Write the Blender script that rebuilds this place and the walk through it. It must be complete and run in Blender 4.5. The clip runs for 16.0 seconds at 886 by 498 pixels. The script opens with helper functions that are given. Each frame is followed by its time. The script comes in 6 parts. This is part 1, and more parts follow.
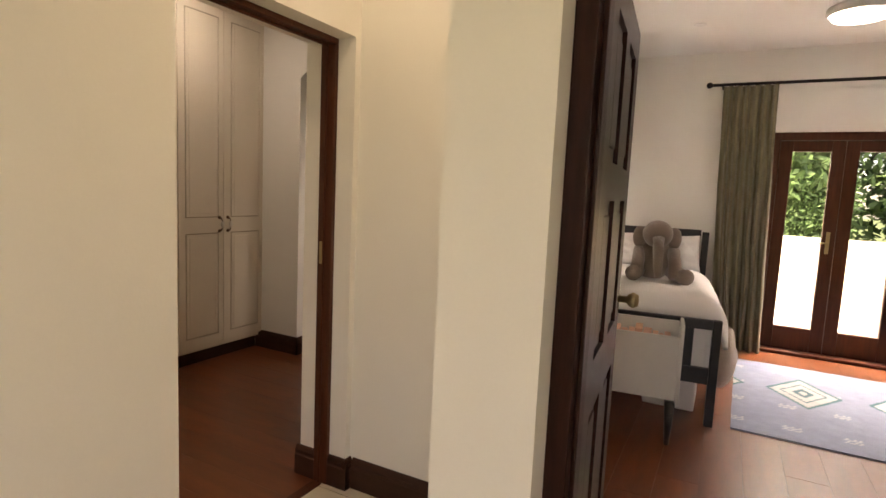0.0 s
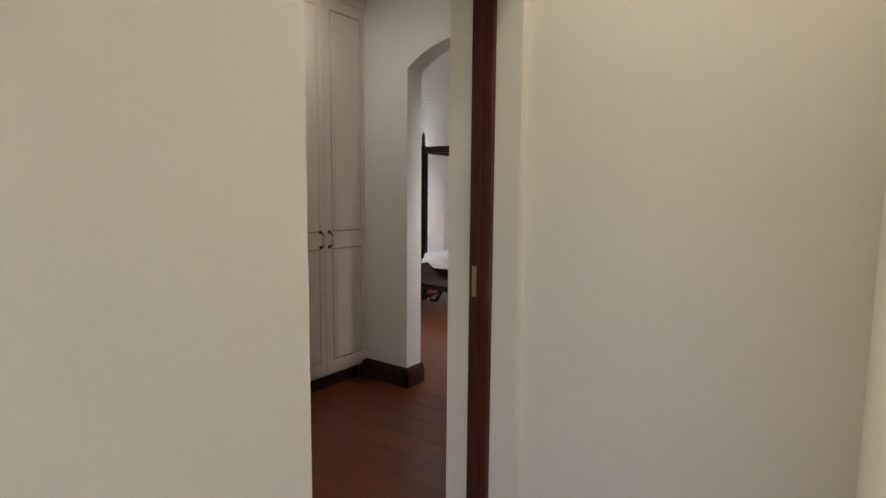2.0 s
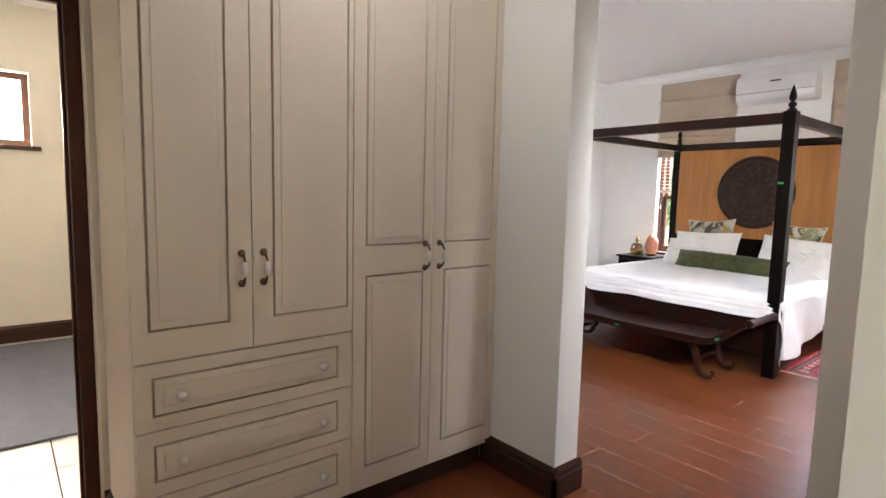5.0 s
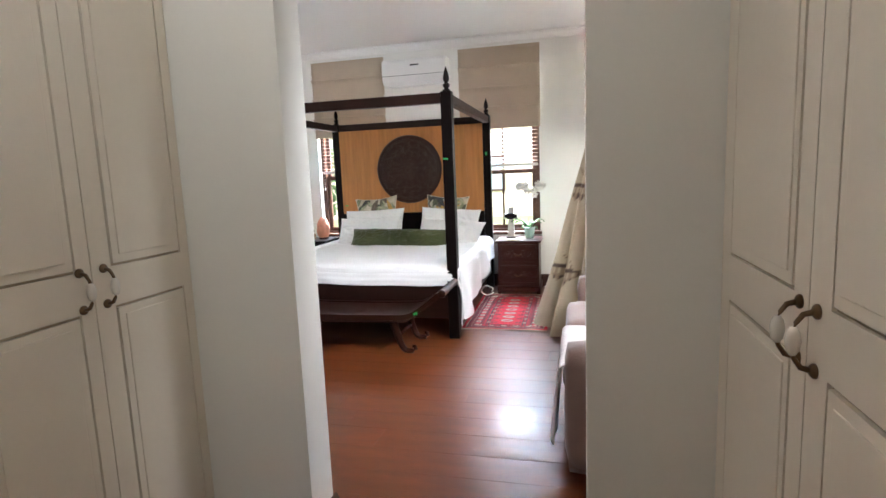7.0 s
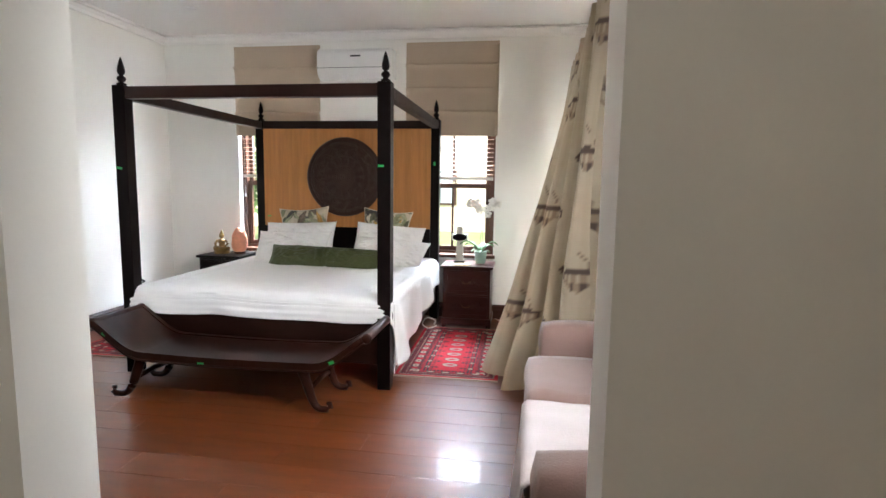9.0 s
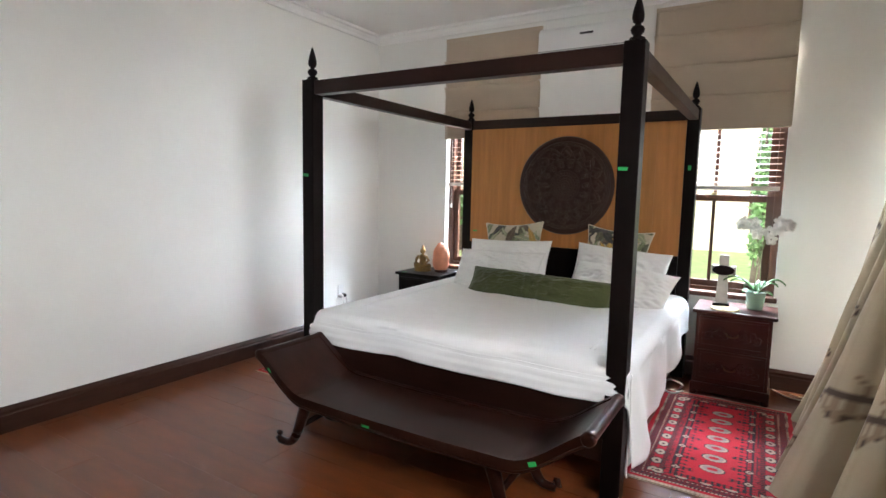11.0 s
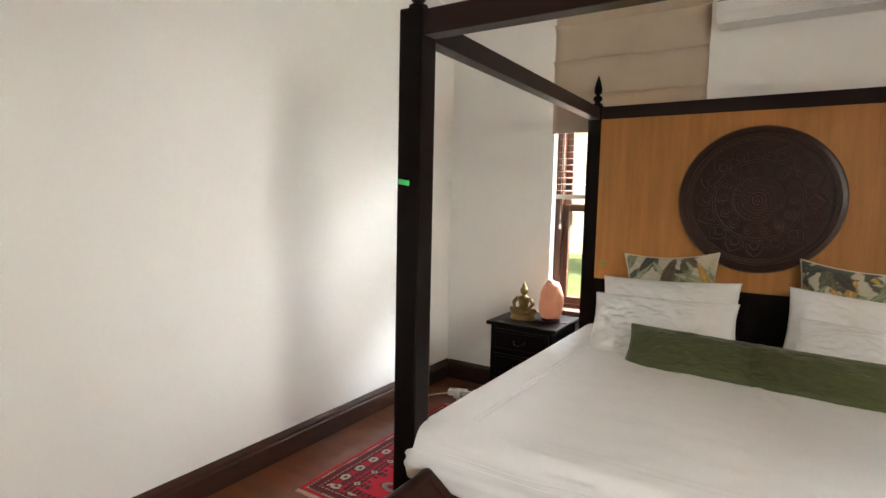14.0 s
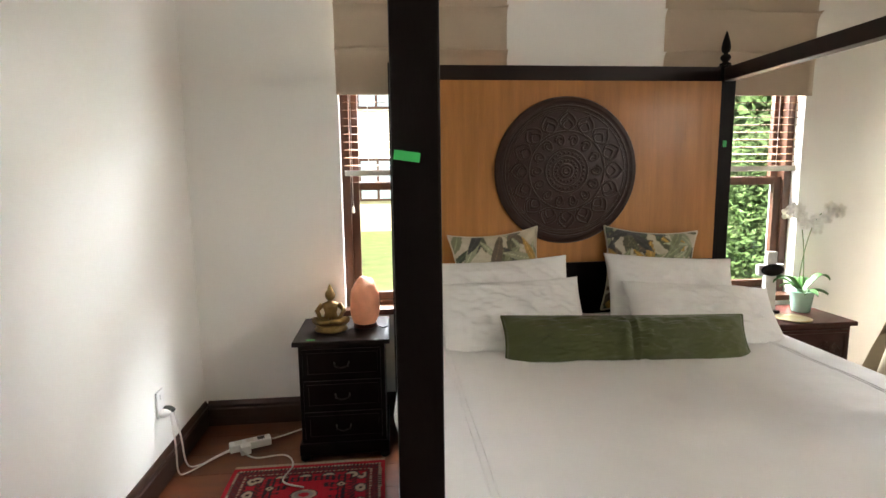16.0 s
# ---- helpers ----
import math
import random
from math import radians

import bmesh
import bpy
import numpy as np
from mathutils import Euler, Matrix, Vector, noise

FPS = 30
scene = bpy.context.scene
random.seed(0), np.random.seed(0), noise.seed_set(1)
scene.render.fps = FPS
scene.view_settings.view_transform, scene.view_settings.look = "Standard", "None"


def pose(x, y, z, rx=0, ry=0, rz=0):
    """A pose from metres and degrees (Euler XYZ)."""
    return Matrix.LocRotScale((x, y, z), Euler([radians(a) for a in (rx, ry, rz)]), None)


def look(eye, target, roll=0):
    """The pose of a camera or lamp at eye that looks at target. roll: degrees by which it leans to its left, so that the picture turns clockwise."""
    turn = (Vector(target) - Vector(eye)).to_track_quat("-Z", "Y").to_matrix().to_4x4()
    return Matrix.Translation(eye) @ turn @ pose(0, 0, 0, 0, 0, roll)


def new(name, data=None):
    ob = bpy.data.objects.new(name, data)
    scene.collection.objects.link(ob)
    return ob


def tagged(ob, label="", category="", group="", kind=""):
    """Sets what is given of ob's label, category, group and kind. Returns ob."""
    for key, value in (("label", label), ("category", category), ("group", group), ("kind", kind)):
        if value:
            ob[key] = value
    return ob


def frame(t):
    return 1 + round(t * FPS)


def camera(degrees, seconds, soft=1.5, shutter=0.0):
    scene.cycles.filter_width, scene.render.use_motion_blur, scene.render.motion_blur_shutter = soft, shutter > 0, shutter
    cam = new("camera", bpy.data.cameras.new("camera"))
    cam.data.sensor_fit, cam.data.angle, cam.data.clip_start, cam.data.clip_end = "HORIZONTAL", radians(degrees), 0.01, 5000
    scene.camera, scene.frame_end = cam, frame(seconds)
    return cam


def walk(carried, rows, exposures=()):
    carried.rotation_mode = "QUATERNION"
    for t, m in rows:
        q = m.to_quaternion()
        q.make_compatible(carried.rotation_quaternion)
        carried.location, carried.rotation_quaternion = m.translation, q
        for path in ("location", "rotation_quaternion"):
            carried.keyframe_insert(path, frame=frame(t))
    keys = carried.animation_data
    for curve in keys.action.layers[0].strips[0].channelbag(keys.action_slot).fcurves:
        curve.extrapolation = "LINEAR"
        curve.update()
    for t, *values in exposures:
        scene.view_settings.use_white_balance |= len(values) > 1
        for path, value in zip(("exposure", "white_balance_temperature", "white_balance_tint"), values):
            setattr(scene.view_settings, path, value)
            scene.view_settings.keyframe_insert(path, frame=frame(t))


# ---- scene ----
cam = camera(78.8, 16.0)
PATH = [
    (0, (0.617, 0.179, 1.369), (-0.31, 1.938, 1.152), 2.6),
    (0.5, (0.43, 0.236, 1.395), (-0.683, 1.88, 1.153), 1.8),
    (1, (0.263, 0.24, 1.399), (-0.911, 1.842, 1.165), -0.6),
    (1.5, (0.126, 0.331, 1.36), (-1.02, 1.957, 1.157), -0.0),
    (2, (-0.039, 0.552, 1.355), (-1.195, 2.17, 1.149), 0.5),
    (2.5, (-0.214, 0.782, 1.33), (-1.421, 2.365, 1.13), 0.5),
    (3, (-0.38, 1.021, 1.329), (-1.638, 2.564, 1.135), -0.1),
    (3.5, (-0.503, 1.207, 1.301), (-1.928, 2.598, 1.115), 1.4),
    (3.7, (-0.527, 1.285, 1.301), (-2.063, 2.551, 1.115), 1.8),
    (5.8, (-1.256, 1.738, 1.303), (-2.762, 3.035, 1.079), 0.5),
    (6, (-1.292, 1.782, 1.305), (-2.676, 3.21, 1.088), 0.6),
    (6.5, (-1.427, 1.847, 1.303), (-2.35, 3.608, 1.087), -0.8),
    (7, (-1.48, 1.83, 1.312), (-1.957, 3.753, 1.036), -2.3),
    (7.5, (-1.498, 1.873, 1.299), (-1.765, 3.828, 0.977), -2.0),
    (8, (-1.507, 2.097, 1.315), (-1.727, 4.057, 0.988), -1.0),
    (8.2, (-1.513, 2.211, 1.316), (-1.738, 4.176, 1.017), -0.4),
    (10.3, (-1.747, 3.33, 1.31), (-2.431, 5.198, 1.106), 1.3),
    (10.5, (-1.785, 3.421, 1.312), (-2.585, 5.241, 1.101), 1.4),
    (11, (-1.914, 3.642, 1.324), (-2.945, 5.342, 1.107), 1.2),
    (11.5, (-2.038, 3.832, 1.34), (-3.229, 5.425, 1.132), 1.4),
    (12, (-2.184, 4.07, 1.346), (-3.537, 5.532, 1.169), 2.8),
    (12.5, (-2.41, 4.19, 1.359), (-3.86, 5.558, 1.195), 2.9),
    (13, (-2.664, 4.279, 1.359), (-4.1, 5.665, 1.218), 1.9),
    (13.5, (-2.877, 4.378, 1.361), (-4.189, 5.88, 1.207), 1.0),
    (14, (-3.189, 4.517, 1.343), (-4.254, 6.2, 1.161), 1.3),
    (14.5, (-3.478, 4.546, 1.345), (-4.276, 6.368, 1.138), -1.0),
    (15, (-3.734, 4.671, 1.333), (-4.222, 6.593, 1.076), -1.2),
    (15.5, (-3.988, 4.83, 1.35), (-4.194, 6.8, 1.079), -0.5),
    (16, (-4.251, 4.985, 1.362), (-4.06, 6.958, 1.092), -0.7),
]
walk(cam, [(t, look(eye, target, roll)) for t, eye, target, roll in PATH], exposures=[
    (0.0, 1.3, 8300, 24), (1.0, 1.2, 7600, 21), (1.6, 1.15, 6450, 18), (3.0, 1.3, 6400, 19), (3.5, 1.85, 6500, 19), (6.0, 2.0, 5900, 15),
    (7.5, 1.85, 5950, 12), (8.0, 1.75, 6150, 12), (10.5, 1.5, 6050, 12), (11.2, 1.35, 6150, 11), (12.0, 1.33, 6500, 12), (13.0, 1.4, 6850, 12), (14.5, 1.4, 6950, 12), (16.0, 1.35, 6950, 11)])

# ---- world, sun, window light, added fill ----
world = bpy.data.worlds.new("sky")
scene.world = world
world.use_nodes = True
wn = world.node_tree.nodes
sky = wn.new("ShaderNodeTexSky")
sky.sky_type = "NISHITA"
sky.sun_disc = False
sky.sun_elevation = radians(52)
sky.sun_rotation = radians(140)
world.node_tree.links.new(sky.outputs[0], wn["Background"].inputs[0])
wn["Background"].inputs[1].default_value = 0.15
sun_data = bpy.data.lights.new("sun", "SUN")
sun_data.energy, sun_data.angle, sun_data.color = 5.0, radians(0.5), (1.0, 0.95, 0.88)
sun = new("sun", sun_data)
sun.matrix_world = look((-20 * math.sin(radians(40)), -14, 26), (0, 0, 0))


def area_lamp(name, eye, target, w, h, watts, color=(1.0, 1.0, 1.0), spread=180):
    """A rectangular area lamp: skylight in an opening, a downlight, or added fill."""
    d = bpy.data.lights.new(name, "AREA")
    d.shape, d.size, d.size_y, d.energy, d.color = "RECTANGLE", w, h, watts, color
    d.spread = radians(spread)
    ob = new(name, d)
    ob.matrix_world = look(eye, target)
    return ob


# sky above each window, over the edge of the view
area_lamp("skylight_a", (-2.28, 9.3, 3.1), (-2.4, 6.4, 0.7), 1.6, 1.8, 640, (0.82, 0.91, 1.0))
area_lamp("skylight_b", (-4.08, 9.3, 3.1), (-4.2, 6.4, 0.7), 1.6, 1.8, 640, (0.82, 0.91, 1.0))
area_lamp("skylight_c", (-0.62, 6.85, 1.15), (-5, 6.75, 1.15), 1.7, 2.05, 0.6, (1.0, 0.98, 0.95))
# fill lamps in a made-up, unseen east window, to brighten the bed
area_lamp("skylight_d", (-0.64, 4.3, 1.90), (-3.3, 6.3, 0.4), 1.25, 0.6, 16, (1.0, 0.985, 0.95), 120)
# two narrow added beams that shape bright patches on the west wall
area_lamp("skylight_d", (-0.65, 4.45, 1.45), (-5.3, 6.6, 1.15), 0.95, 1.2, 2.0, (0.93, 0.97, 1.0), 32)
area_lamp("skylight_d", (-0.64, 3.98, 1.50), (-5.3, 4.35, 1.15), 0.55, 1.2, 1.2, (1.0, 0.99, 0.93), 32)
area_lamp("skylight_e", (1.9, 7.2, 3.2), (1.6, 4.5, 0.3), 2.4, 1.8, 400, (1.0, 0.98, 0.92))
area_lamp("skylight_f", (-6.95, 1.6, 1.9), (-3, 1.5, 0.8), 0.45, 0.5, 45, (1.0, 0.86, 0.66))
# fill lamp at a made-up window behind the walk, brightens the hall
area_lamp("skylight_g", (0.9, -1.72, 1.45), (-1.6, 0.9, 1.2), 2.2, 1.7, 2.0, (1.0, 0.98, 0.98))
area_lamp("downlight_passage", (-0.34, 1.62, 2.685), (-0.34, 1.63, 0), 0.12, 0.12, 1.7, (1.0, 0.88, 0.70))
# added ceiling lamp, none seen here, to lift the dark wardrobe fronts
area_lamp("downlight_dressing", (-2.35, 2.55, 2.685), (-2.35, 2.56, 0), 0.12, 0.12, 2.0, (1.0, 0.96, 0.88))


# ---- materials ----
def material(name, color, rough=0.6, metal=0.0, vary=0.08, scale=6.0, bump=0.1, bump_scale=60.0, stretch=(1, 1, 1),
             coat=0.0, island=0.0, attribute="", sheen=0.0, random_tint=0.0, transmission=0.0, through_light=0.0, spec=0.5):
    """A surface with broad variation, fine grain and relief. attribute: a colour layer that carries a woven or printed pattern."""
    m = bpy.data.materials.new(name)
    m.use_nodes = True
    nt = m.node_tree
    n, l = nt.nodes, nt.links
    b = n["Principled BSDF"]
    b.inputs["Roughness"].default_value = rough
    b.inputs["Metallic"].default_value = metal
    b.inputs["Specular IOR Level"].default_value = spec
    b.inputs["Coat Weight"].default_value = coat
    b.inputs["Sheen Weight"].default_value = sheen
    b.inputs["Transmission Weight"].default_value = transmission
    co = n.new("ShaderNodeTexCoord")
    mp = n.new("ShaderNodeMapping")
    mp.inputs["Scale"].default_value = stretch
    l.new(co.outputs["Object"], mp.inputs[0])
    big = n.new("ShaderNodeTexNoise")
    big.inputs["Scale"].default_value = scale
    big.inputs["Detail"].default_value = 5
    fine = n.new("ShaderNodeTexNoise")
    fine.inputs["Scale"].default_value = bump_scale
    fine.inputs["Detail"].default_value = 4
    l.new(mp.outputs[0], big.inputs[0])
    l.new(mp.outputs[0], fine.inputs[0])
    add = n.new("ShaderNodeMath")
    add.operation = "MULTIPLY_ADD"
    l.new(fine.outputs[0], add.inputs[0])
    add.inputs[1].default_value = 0.35
    l.new(big.outputs[0], add.inputs[2])
    ramp = n.new("ShaderNodeMapRange")
    ramp.inputs["From Min"].default_value = 0.35
    ramp.inputs["From Max"].default_value = 1.0
    ramp.inputs["To Min"].default_value = 1 - vary
    ramp.inputs["To Max"].default_value = 1 + vary
    l.new(add.outputs[0], ramp.inputs[0])
    value = ramp.outputs[0]
    if random_tint or island:
        src = n.new("ShaderNodeObjectInfo").outputs["Random"] if random_tint else n.new("ShaderNodeNewGeometry").outputs["Random Per Island"]
        k = random_tint or island
        mr = n.new("ShaderNodeMapRange")
        mr.inputs["To Min"].default_value, mr.inputs["To Max"].default_value = 1 - k, 1 + k
        l.new(src, mr.inputs[0])
        mu = n.new("ShaderNodeMath")
        mu.operation = "MULTIPLY"
        l.new(value, mu.inputs[0])
        l.new(mr.outputs[0], mu.inputs[1])
        value = mu.outputs[0]
    mix = n.new("ShaderNodeVectorMath")
    mix.operation = "SCALE"
    if attribute:
        at = n.new("ShaderNodeVertexColor")
        at.layer_name = attribute
        l.new(at.outputs[0], mix.inputs[0])
    else:
        mix.inputs[0].default_value = color[:3]
    l.new(value, mix.inputs["Scale"])
    l.new(mix.outputs[0], b.inputs["Base Color"])
    if bump:
        bp = n.new("ShaderNodeBump")
        bp.inputs["Strength"].default_value = bump
        bp.inputs["Distance"].default_value = 0.01
        l.new(fine.outputs[0], bp.inputs["Height"])
        l.new(bp.outputs[0], b.inputs["Normal"])
    if through_light:
        tr = n.new("ShaderNodeBsdfTranslucent")
        l.new(mix.outputs[0], tr.inputs[0])
        ms = n.new("ShaderNodeMixShader")
        ms.inputs[0].default_value = through_light
        l.new(b.outputs[0], ms.inputs[1])
        l.new(tr.outputs[0], ms.inputs[2])
        l.new(ms.outputs[0], n["Material Output"].inputs["Surface"])
    rr = n.new("ShaderNodeMapRange")
    rr.inputs["To Min"].default_value, rr.inputs["To Max"].default_value = max(0.02, rough * 0.85), min(1, rough * 1.15)
    l.new(big.outputs[0], rr.inputs[0])
    l.new(rr.outputs[0], b.inputs["Roughness"])
    return m


PLASTER = material("plaster", (0.80, 0.77, 0.69), 0.75, vary=0.035, scale=1.6, bump=0.035, bump_scale=110)
PLASTER_WHITE = material("plaster_white", (0.83, 0.82, 0.775), 0.72, vary=0.03, scale=1.6, bump=0.035, bump_scale=110)
CEILING = material("ceiling_paint", (0.86, 0.85, 0.82), 0.8, vary=0.02, scale=1.2, bump=0.06, bump_scale=120)
CUPBOARD = material("cupboard_paint", (0.77, 0.70, 0.585), 0.42, vary=0.03, scale=3, bump=0.04, bump_scale=40)
GROOVE = material("antiqued_groove", (0.42, 0.34, 0.235), 0.6, vary=0.2, scale=9, bump=0.1)
SKIRT = material("skirting_wood", (0.045, 0.018, 0.011), 0.38, vary=0.35, scale=5, bump=0.08, bump_scale=70, stretch=(1, 1, 5), spec=0.3)
JAMB = material("door_frame_wood", (0.070, 0.020, 0.008), 0.42, vary=0.35, scale=9, bump=0.1, bump_scale=60, stretch=(6, 6, 0.5), spec=0.3)
DOOR = material("door_wood", (0.026, 0.008, 0.0045), 0.42, vary=0.4, scale=8, bump=0.1, bump_scale=60, stretch=(6, 6, 0.5), spec=0.15)
FLOOR = material("floor_plank_wood", (0.150, 0.041, 0.0125), 0.31, vary=0.30, scale=4, bump=0.010, bump_scale=30, stretch=(0.7, 4, 4), coat=0.13, random_tint=0.10, spec=0.42)
SUBFLOOR = material("floor_joint", (0.06, 0.022, 0.010), 0.7)
TILE = material("tile_cream", (0.62, 0.56, 0.44), 0.4, vary=0.08, scale=5, bump=0.05)
TILE_WHITE = material("tile_white", (0.72, 0.71, 0.68), 0.3, vary=0.05, scale=5, bump=0.03)
BLACKWOOD = material("bed_blackwood", (0.005, 0.003, 0.0027), 0.36, vary=0.4, scale=6, bump=0.06, bump_scale=60, stretch=(4, 4, 0.7), spec=0.10)
BEDRAIL = material("bed_rail_wood", (0.015, 0.0045, 0.003), 0.36, vary=0.4, scale=6, bump=0.06, bump_scale=60, stretch=(0.8, 4, 4), spec=0.3)
TEAK = material("headboard_teak", (0.42, 0.185, 0.055), 0.42, vary=0.22, scale=5, bump=0.05, bump_scale=50, stretch=(5, 5, 0.35), coat=0.03, random_tint=0.08, spec=0.3)
CARVED = material("carved_wood", (0.032, 0.011, 0.006), 0.36, vary=0.25, scale=8, bump=0.04, bump_scale=60, spec=0.4)
MAHOGANY = material("mahogany", (0.040, 0.009, 0.006), 0.3, vary=0.35, scale=5, bump=0.05, bump_scale=60, stretch=(1, 5, 5), spec=0.3)
BENCHWOOD = material("bench_wood", (0.022, 0.0065, 0.0038), 0.32, vary=0.5, scale=4, bump=0.06, bump_scale=50, stretch=(0.8, 4, 4), spec=0.2)
LINEN = material("white_cotton", (0.82, 0.81, 0.80), 0.85, vary=0.02, scale=5, bump=0.28, bump_scale=10, sheen=0.1)
CREASED = material("creased_cotton", (0.83, 0.82, 0.80), 0.85, vary=0.02, scale=5, bump=0.14, bump_scale=7, sheen=0.1)
GREEN_VELVET = material("green_velvet", (0.062, 0.072, 0.018), 0.8, vary=0.2, scale=6, bump=0.10, bump_scale=14, sheen=0.25)
PRINT = material("printed_fabric", (1, 1, 1), 0.85, vary=0.06, scale=8, bump=0.12, bump_scale=200, attribute="pattern", sheen=0.2)
CURTAIN_PRINT = material("printed_curtain", (1, 1, 1), 0.85, vary=0.06, scale=8, bump=0.12, bump_scale=200, attribute="pattern", sheen=0.2, through_light=0.06)
WEAVE = material("woven_wool", (1, 1, 1), 0.95, vary=0.12, scale=14, bump=0.4, bump_scale=260, attribute="pattern", sheen=0.03, spec=0.2)
BLIND = material("blind_fabric", (0.50, 0.405, 0.30), 0.9, vary=0.07, scale=5, bump=0.25, bump_scale=220, sheen=0.2)
SOFA = material("sofa_velour", (0.235, 0.145, 0.120), 0.85, vary=0.12, scale=5, bump=0.2, bump_scale=160, sheen=0.5)
THROW = material("throw_cotton", (0.66, 0.60, 0.60), 0.9, vary=0.05, bump=0.2, bump_scale=150)
CURTAIN_GREEN = material("curtain_green", (0.17, 0.155, 0.095), 0.9, vary=0.15, scale=9, bump=0.3, bump_scale=120, sheen=0.2)
PLASTIC = material("white_plastic", (0.80, 0.79, 0.77), 0.35, vary=0.02, bump=0.02)
CABLE = material("cable_white", (0.70, 0.68, 0.64), 0.5, vary=0.03, bump=0.02)
BLACK = material("black_plastic", (0.02, 0.02, 0.02), 0.4, vary=0.1, bump=0.02)
BRONZE = material("aged_bronze", (0.16, 0.105, 0.06), 0.35, metal=0.9, vary=0.3, scale=20, bump=0.1)
GOLD = material("aged_brass", (0.20, 0.125, 0.045), 0.42, metal=0.85, vary=0.45, scale=16, bump=0.15)
CERAMIC = material("white_ceramic", (0.80, 0.77, 0.70), 0.2, vary=0.03, bump=0.01)
SALT = material("pink_salt", (0.72, 0.30, 0.17), 0.5, vary=0.2, scale=12, bump=0.4, bump_scale=26)
POT = material("green_glaze", (0.36, 0.56, 0.44), 0.25, vary=0.06, bump=0.03)
LEAF = material("orchid_leaf", (0.05, 0.15, 0.03), 0.4, vary=0.25, scale=10, bump=0.1)
STEM = material("orchid_stem", (0.10, 0.16, 0.05), 0.5, vary=0.2)
PETAL = material("orchid_petal", (0.82, 0.80, 0.74), 0.6, vary=0.05, bump=0.05)
STONE = material("pale_stone", (0.58, 0.56, 0.50), 0.7, vary=0.15, scale=14, bump=0.3)
TAPE = material("green_tape", (0.03, 0.42, 0.10), 0.5, vary=0.08, bump=0.03)
METAL_BLACK = material("black_iron", (0.02, 0.018, 0.016), 0.45, metal=0.6, vary=0.2)
STEEL = material("brass_plate", (0.45, 0.36, 0.20), 0.35, metal=0.9, vary=0.2)
WINDOW_WOOD = material("window_wood", (0.06, 0.024, 0.012), 0.4, vary=0.35, scale=8, bump=0.08, stretch=(5, 5, 0.6), spec=0.3)
SLAT = material("blind_slat_wood", (0.16, 0.075, 0.035), 0.45, vary=0.2, scale=8, stretch=(0.6, 4, 4))
LAWN = material("lawn", (0.17, 0.22, 0.075), 0.9, vary=0.35, scale=3, bump=0.5, bump_scale=90)
PAVING = material("patio_paving", (0.52, 0.46, 0.36), 0.8, vary=0.12, scale=3, bump=0.2)
FOLIAGE = material("foliage", (0.11, 0.19, 0.06), 0.7, vary=0.3, scale=5, bump=0.1, island=0.45)
BARK = material("bark", (0.10, 0.07, 0.05), 0.9, vary=0.3, scale=10, bump=0.5)
TERRACE_WALL = material("terrace_plaster", (0.74, 0.66, 0.50), 0.85, vary=0.05, scale=2, bump=0.1)
HOUSE_WALL = material("house_plaster", (0.74, 0.64, 0.44), 0.85, vary=0.06, scale=2, bump=0.1)
ROOF = material("roof_tile", (0.22, 0.11, 0.08), 0.8, vary=0.2, scale=4, bump=0.3)
HOUSE_GLASS = material("house_glass", (0.34, 0.42, 0.45), 0.15, vary=0.15, scale=2, bump=0.0)
BLACK_PAINT = material("black_bed_paint", (0.018, 0.017, 0.020), 0.35, vary=0.2, bump=0.04)
PLUSH = material("grey_plush", (0.24, 0.19, 0.16), 0.95, vary=0.15, scale=16, bump=0.5, bump_scale=120, sheen=0.4)
BEIGE_PLUSH = material("beige_plush", (0.46, 0.36, 0.28), 0.95, vary=0.1, scale=12, bump=0.5, bump_scale=120, sheen=0.4)
WHITE_PAINT = material("white_rack_paint", (0.72, 0.70, 0.64), 0.45, vary=0.04, bump=0.03)
PAPER = material("book_paper", (0.5, 0.30, 0.22), 0.8, vary=0.2, island=0.5)
RUG_GREY = material("bath_mat", (0.16, 0.17, 0.22), 0.95, vary=0.15, scale=12, bump=0.5, bump_scale=160)


def glass_material():
    m = bpy.data.materials.new("window_glass")
    m.use_nodes = True
    b = m.node_tree.nodes["Principled BSDF"]
    b.inputs["Base Color"].default_value = (1, 1, 1, 1)
    b.inputs["Roughness"].default_value = 0.0
    b.inputs["Transmission Weight"].default_value = 1.0
    b.inputs["IOR"].default_value = 1.02
    return m


def glow_material(name, color, power):
    m = bpy.data.materials.new(name)
    m.use_nodes = True
    b = m.node_tree.nodes["Principled BSDF"]
    b.inputs["Base Color"].default_value = (*color, 1)
    b.inputs["Emission Color"].default_value = (*color, 1)
    b.inputs["Emission Strength"].default_value = power
    return m


GLASS = glass_material()
LAMP_WARM = glow_material("downlight_glow", (1.0, 0.72, 0.42), 6)
LAMP_WHITE = glow_material("ceiling_light_glow", (1.0, 0.97, 0.92), 3)


# ---- mesh helpers ----
def thing(name, at, label, category, group="", kind=""):
    ob = new(name)
    ob.empty_display_size = 0.1
    ob.location = at
    return tagged(ob, label, category, group, kind)


def mesh_of(name, bm, mat, smooth=False):
    bmesh.ops.recalc_face_normals(bm, faces=bm.faces)
    me = bpy.data.meshes.new(name)
    bm.to_mesh(me)
    bm.free()
    for m in (mat if isinstance(mat, (list, tuple)) else [mat]):
        me.materials.append(m)
    if smooth:
        me.polygons.foreach_set("use_smooth", [True] * len(me.polygons))
    return me


def origin(ob):
    """The place in the world of a thing or part that stands unturned."""
    p = Vector(ob.location)
    if ob.parent:
        p = p + Vector(ob.get("base", (0, 0, 0)))
    return p


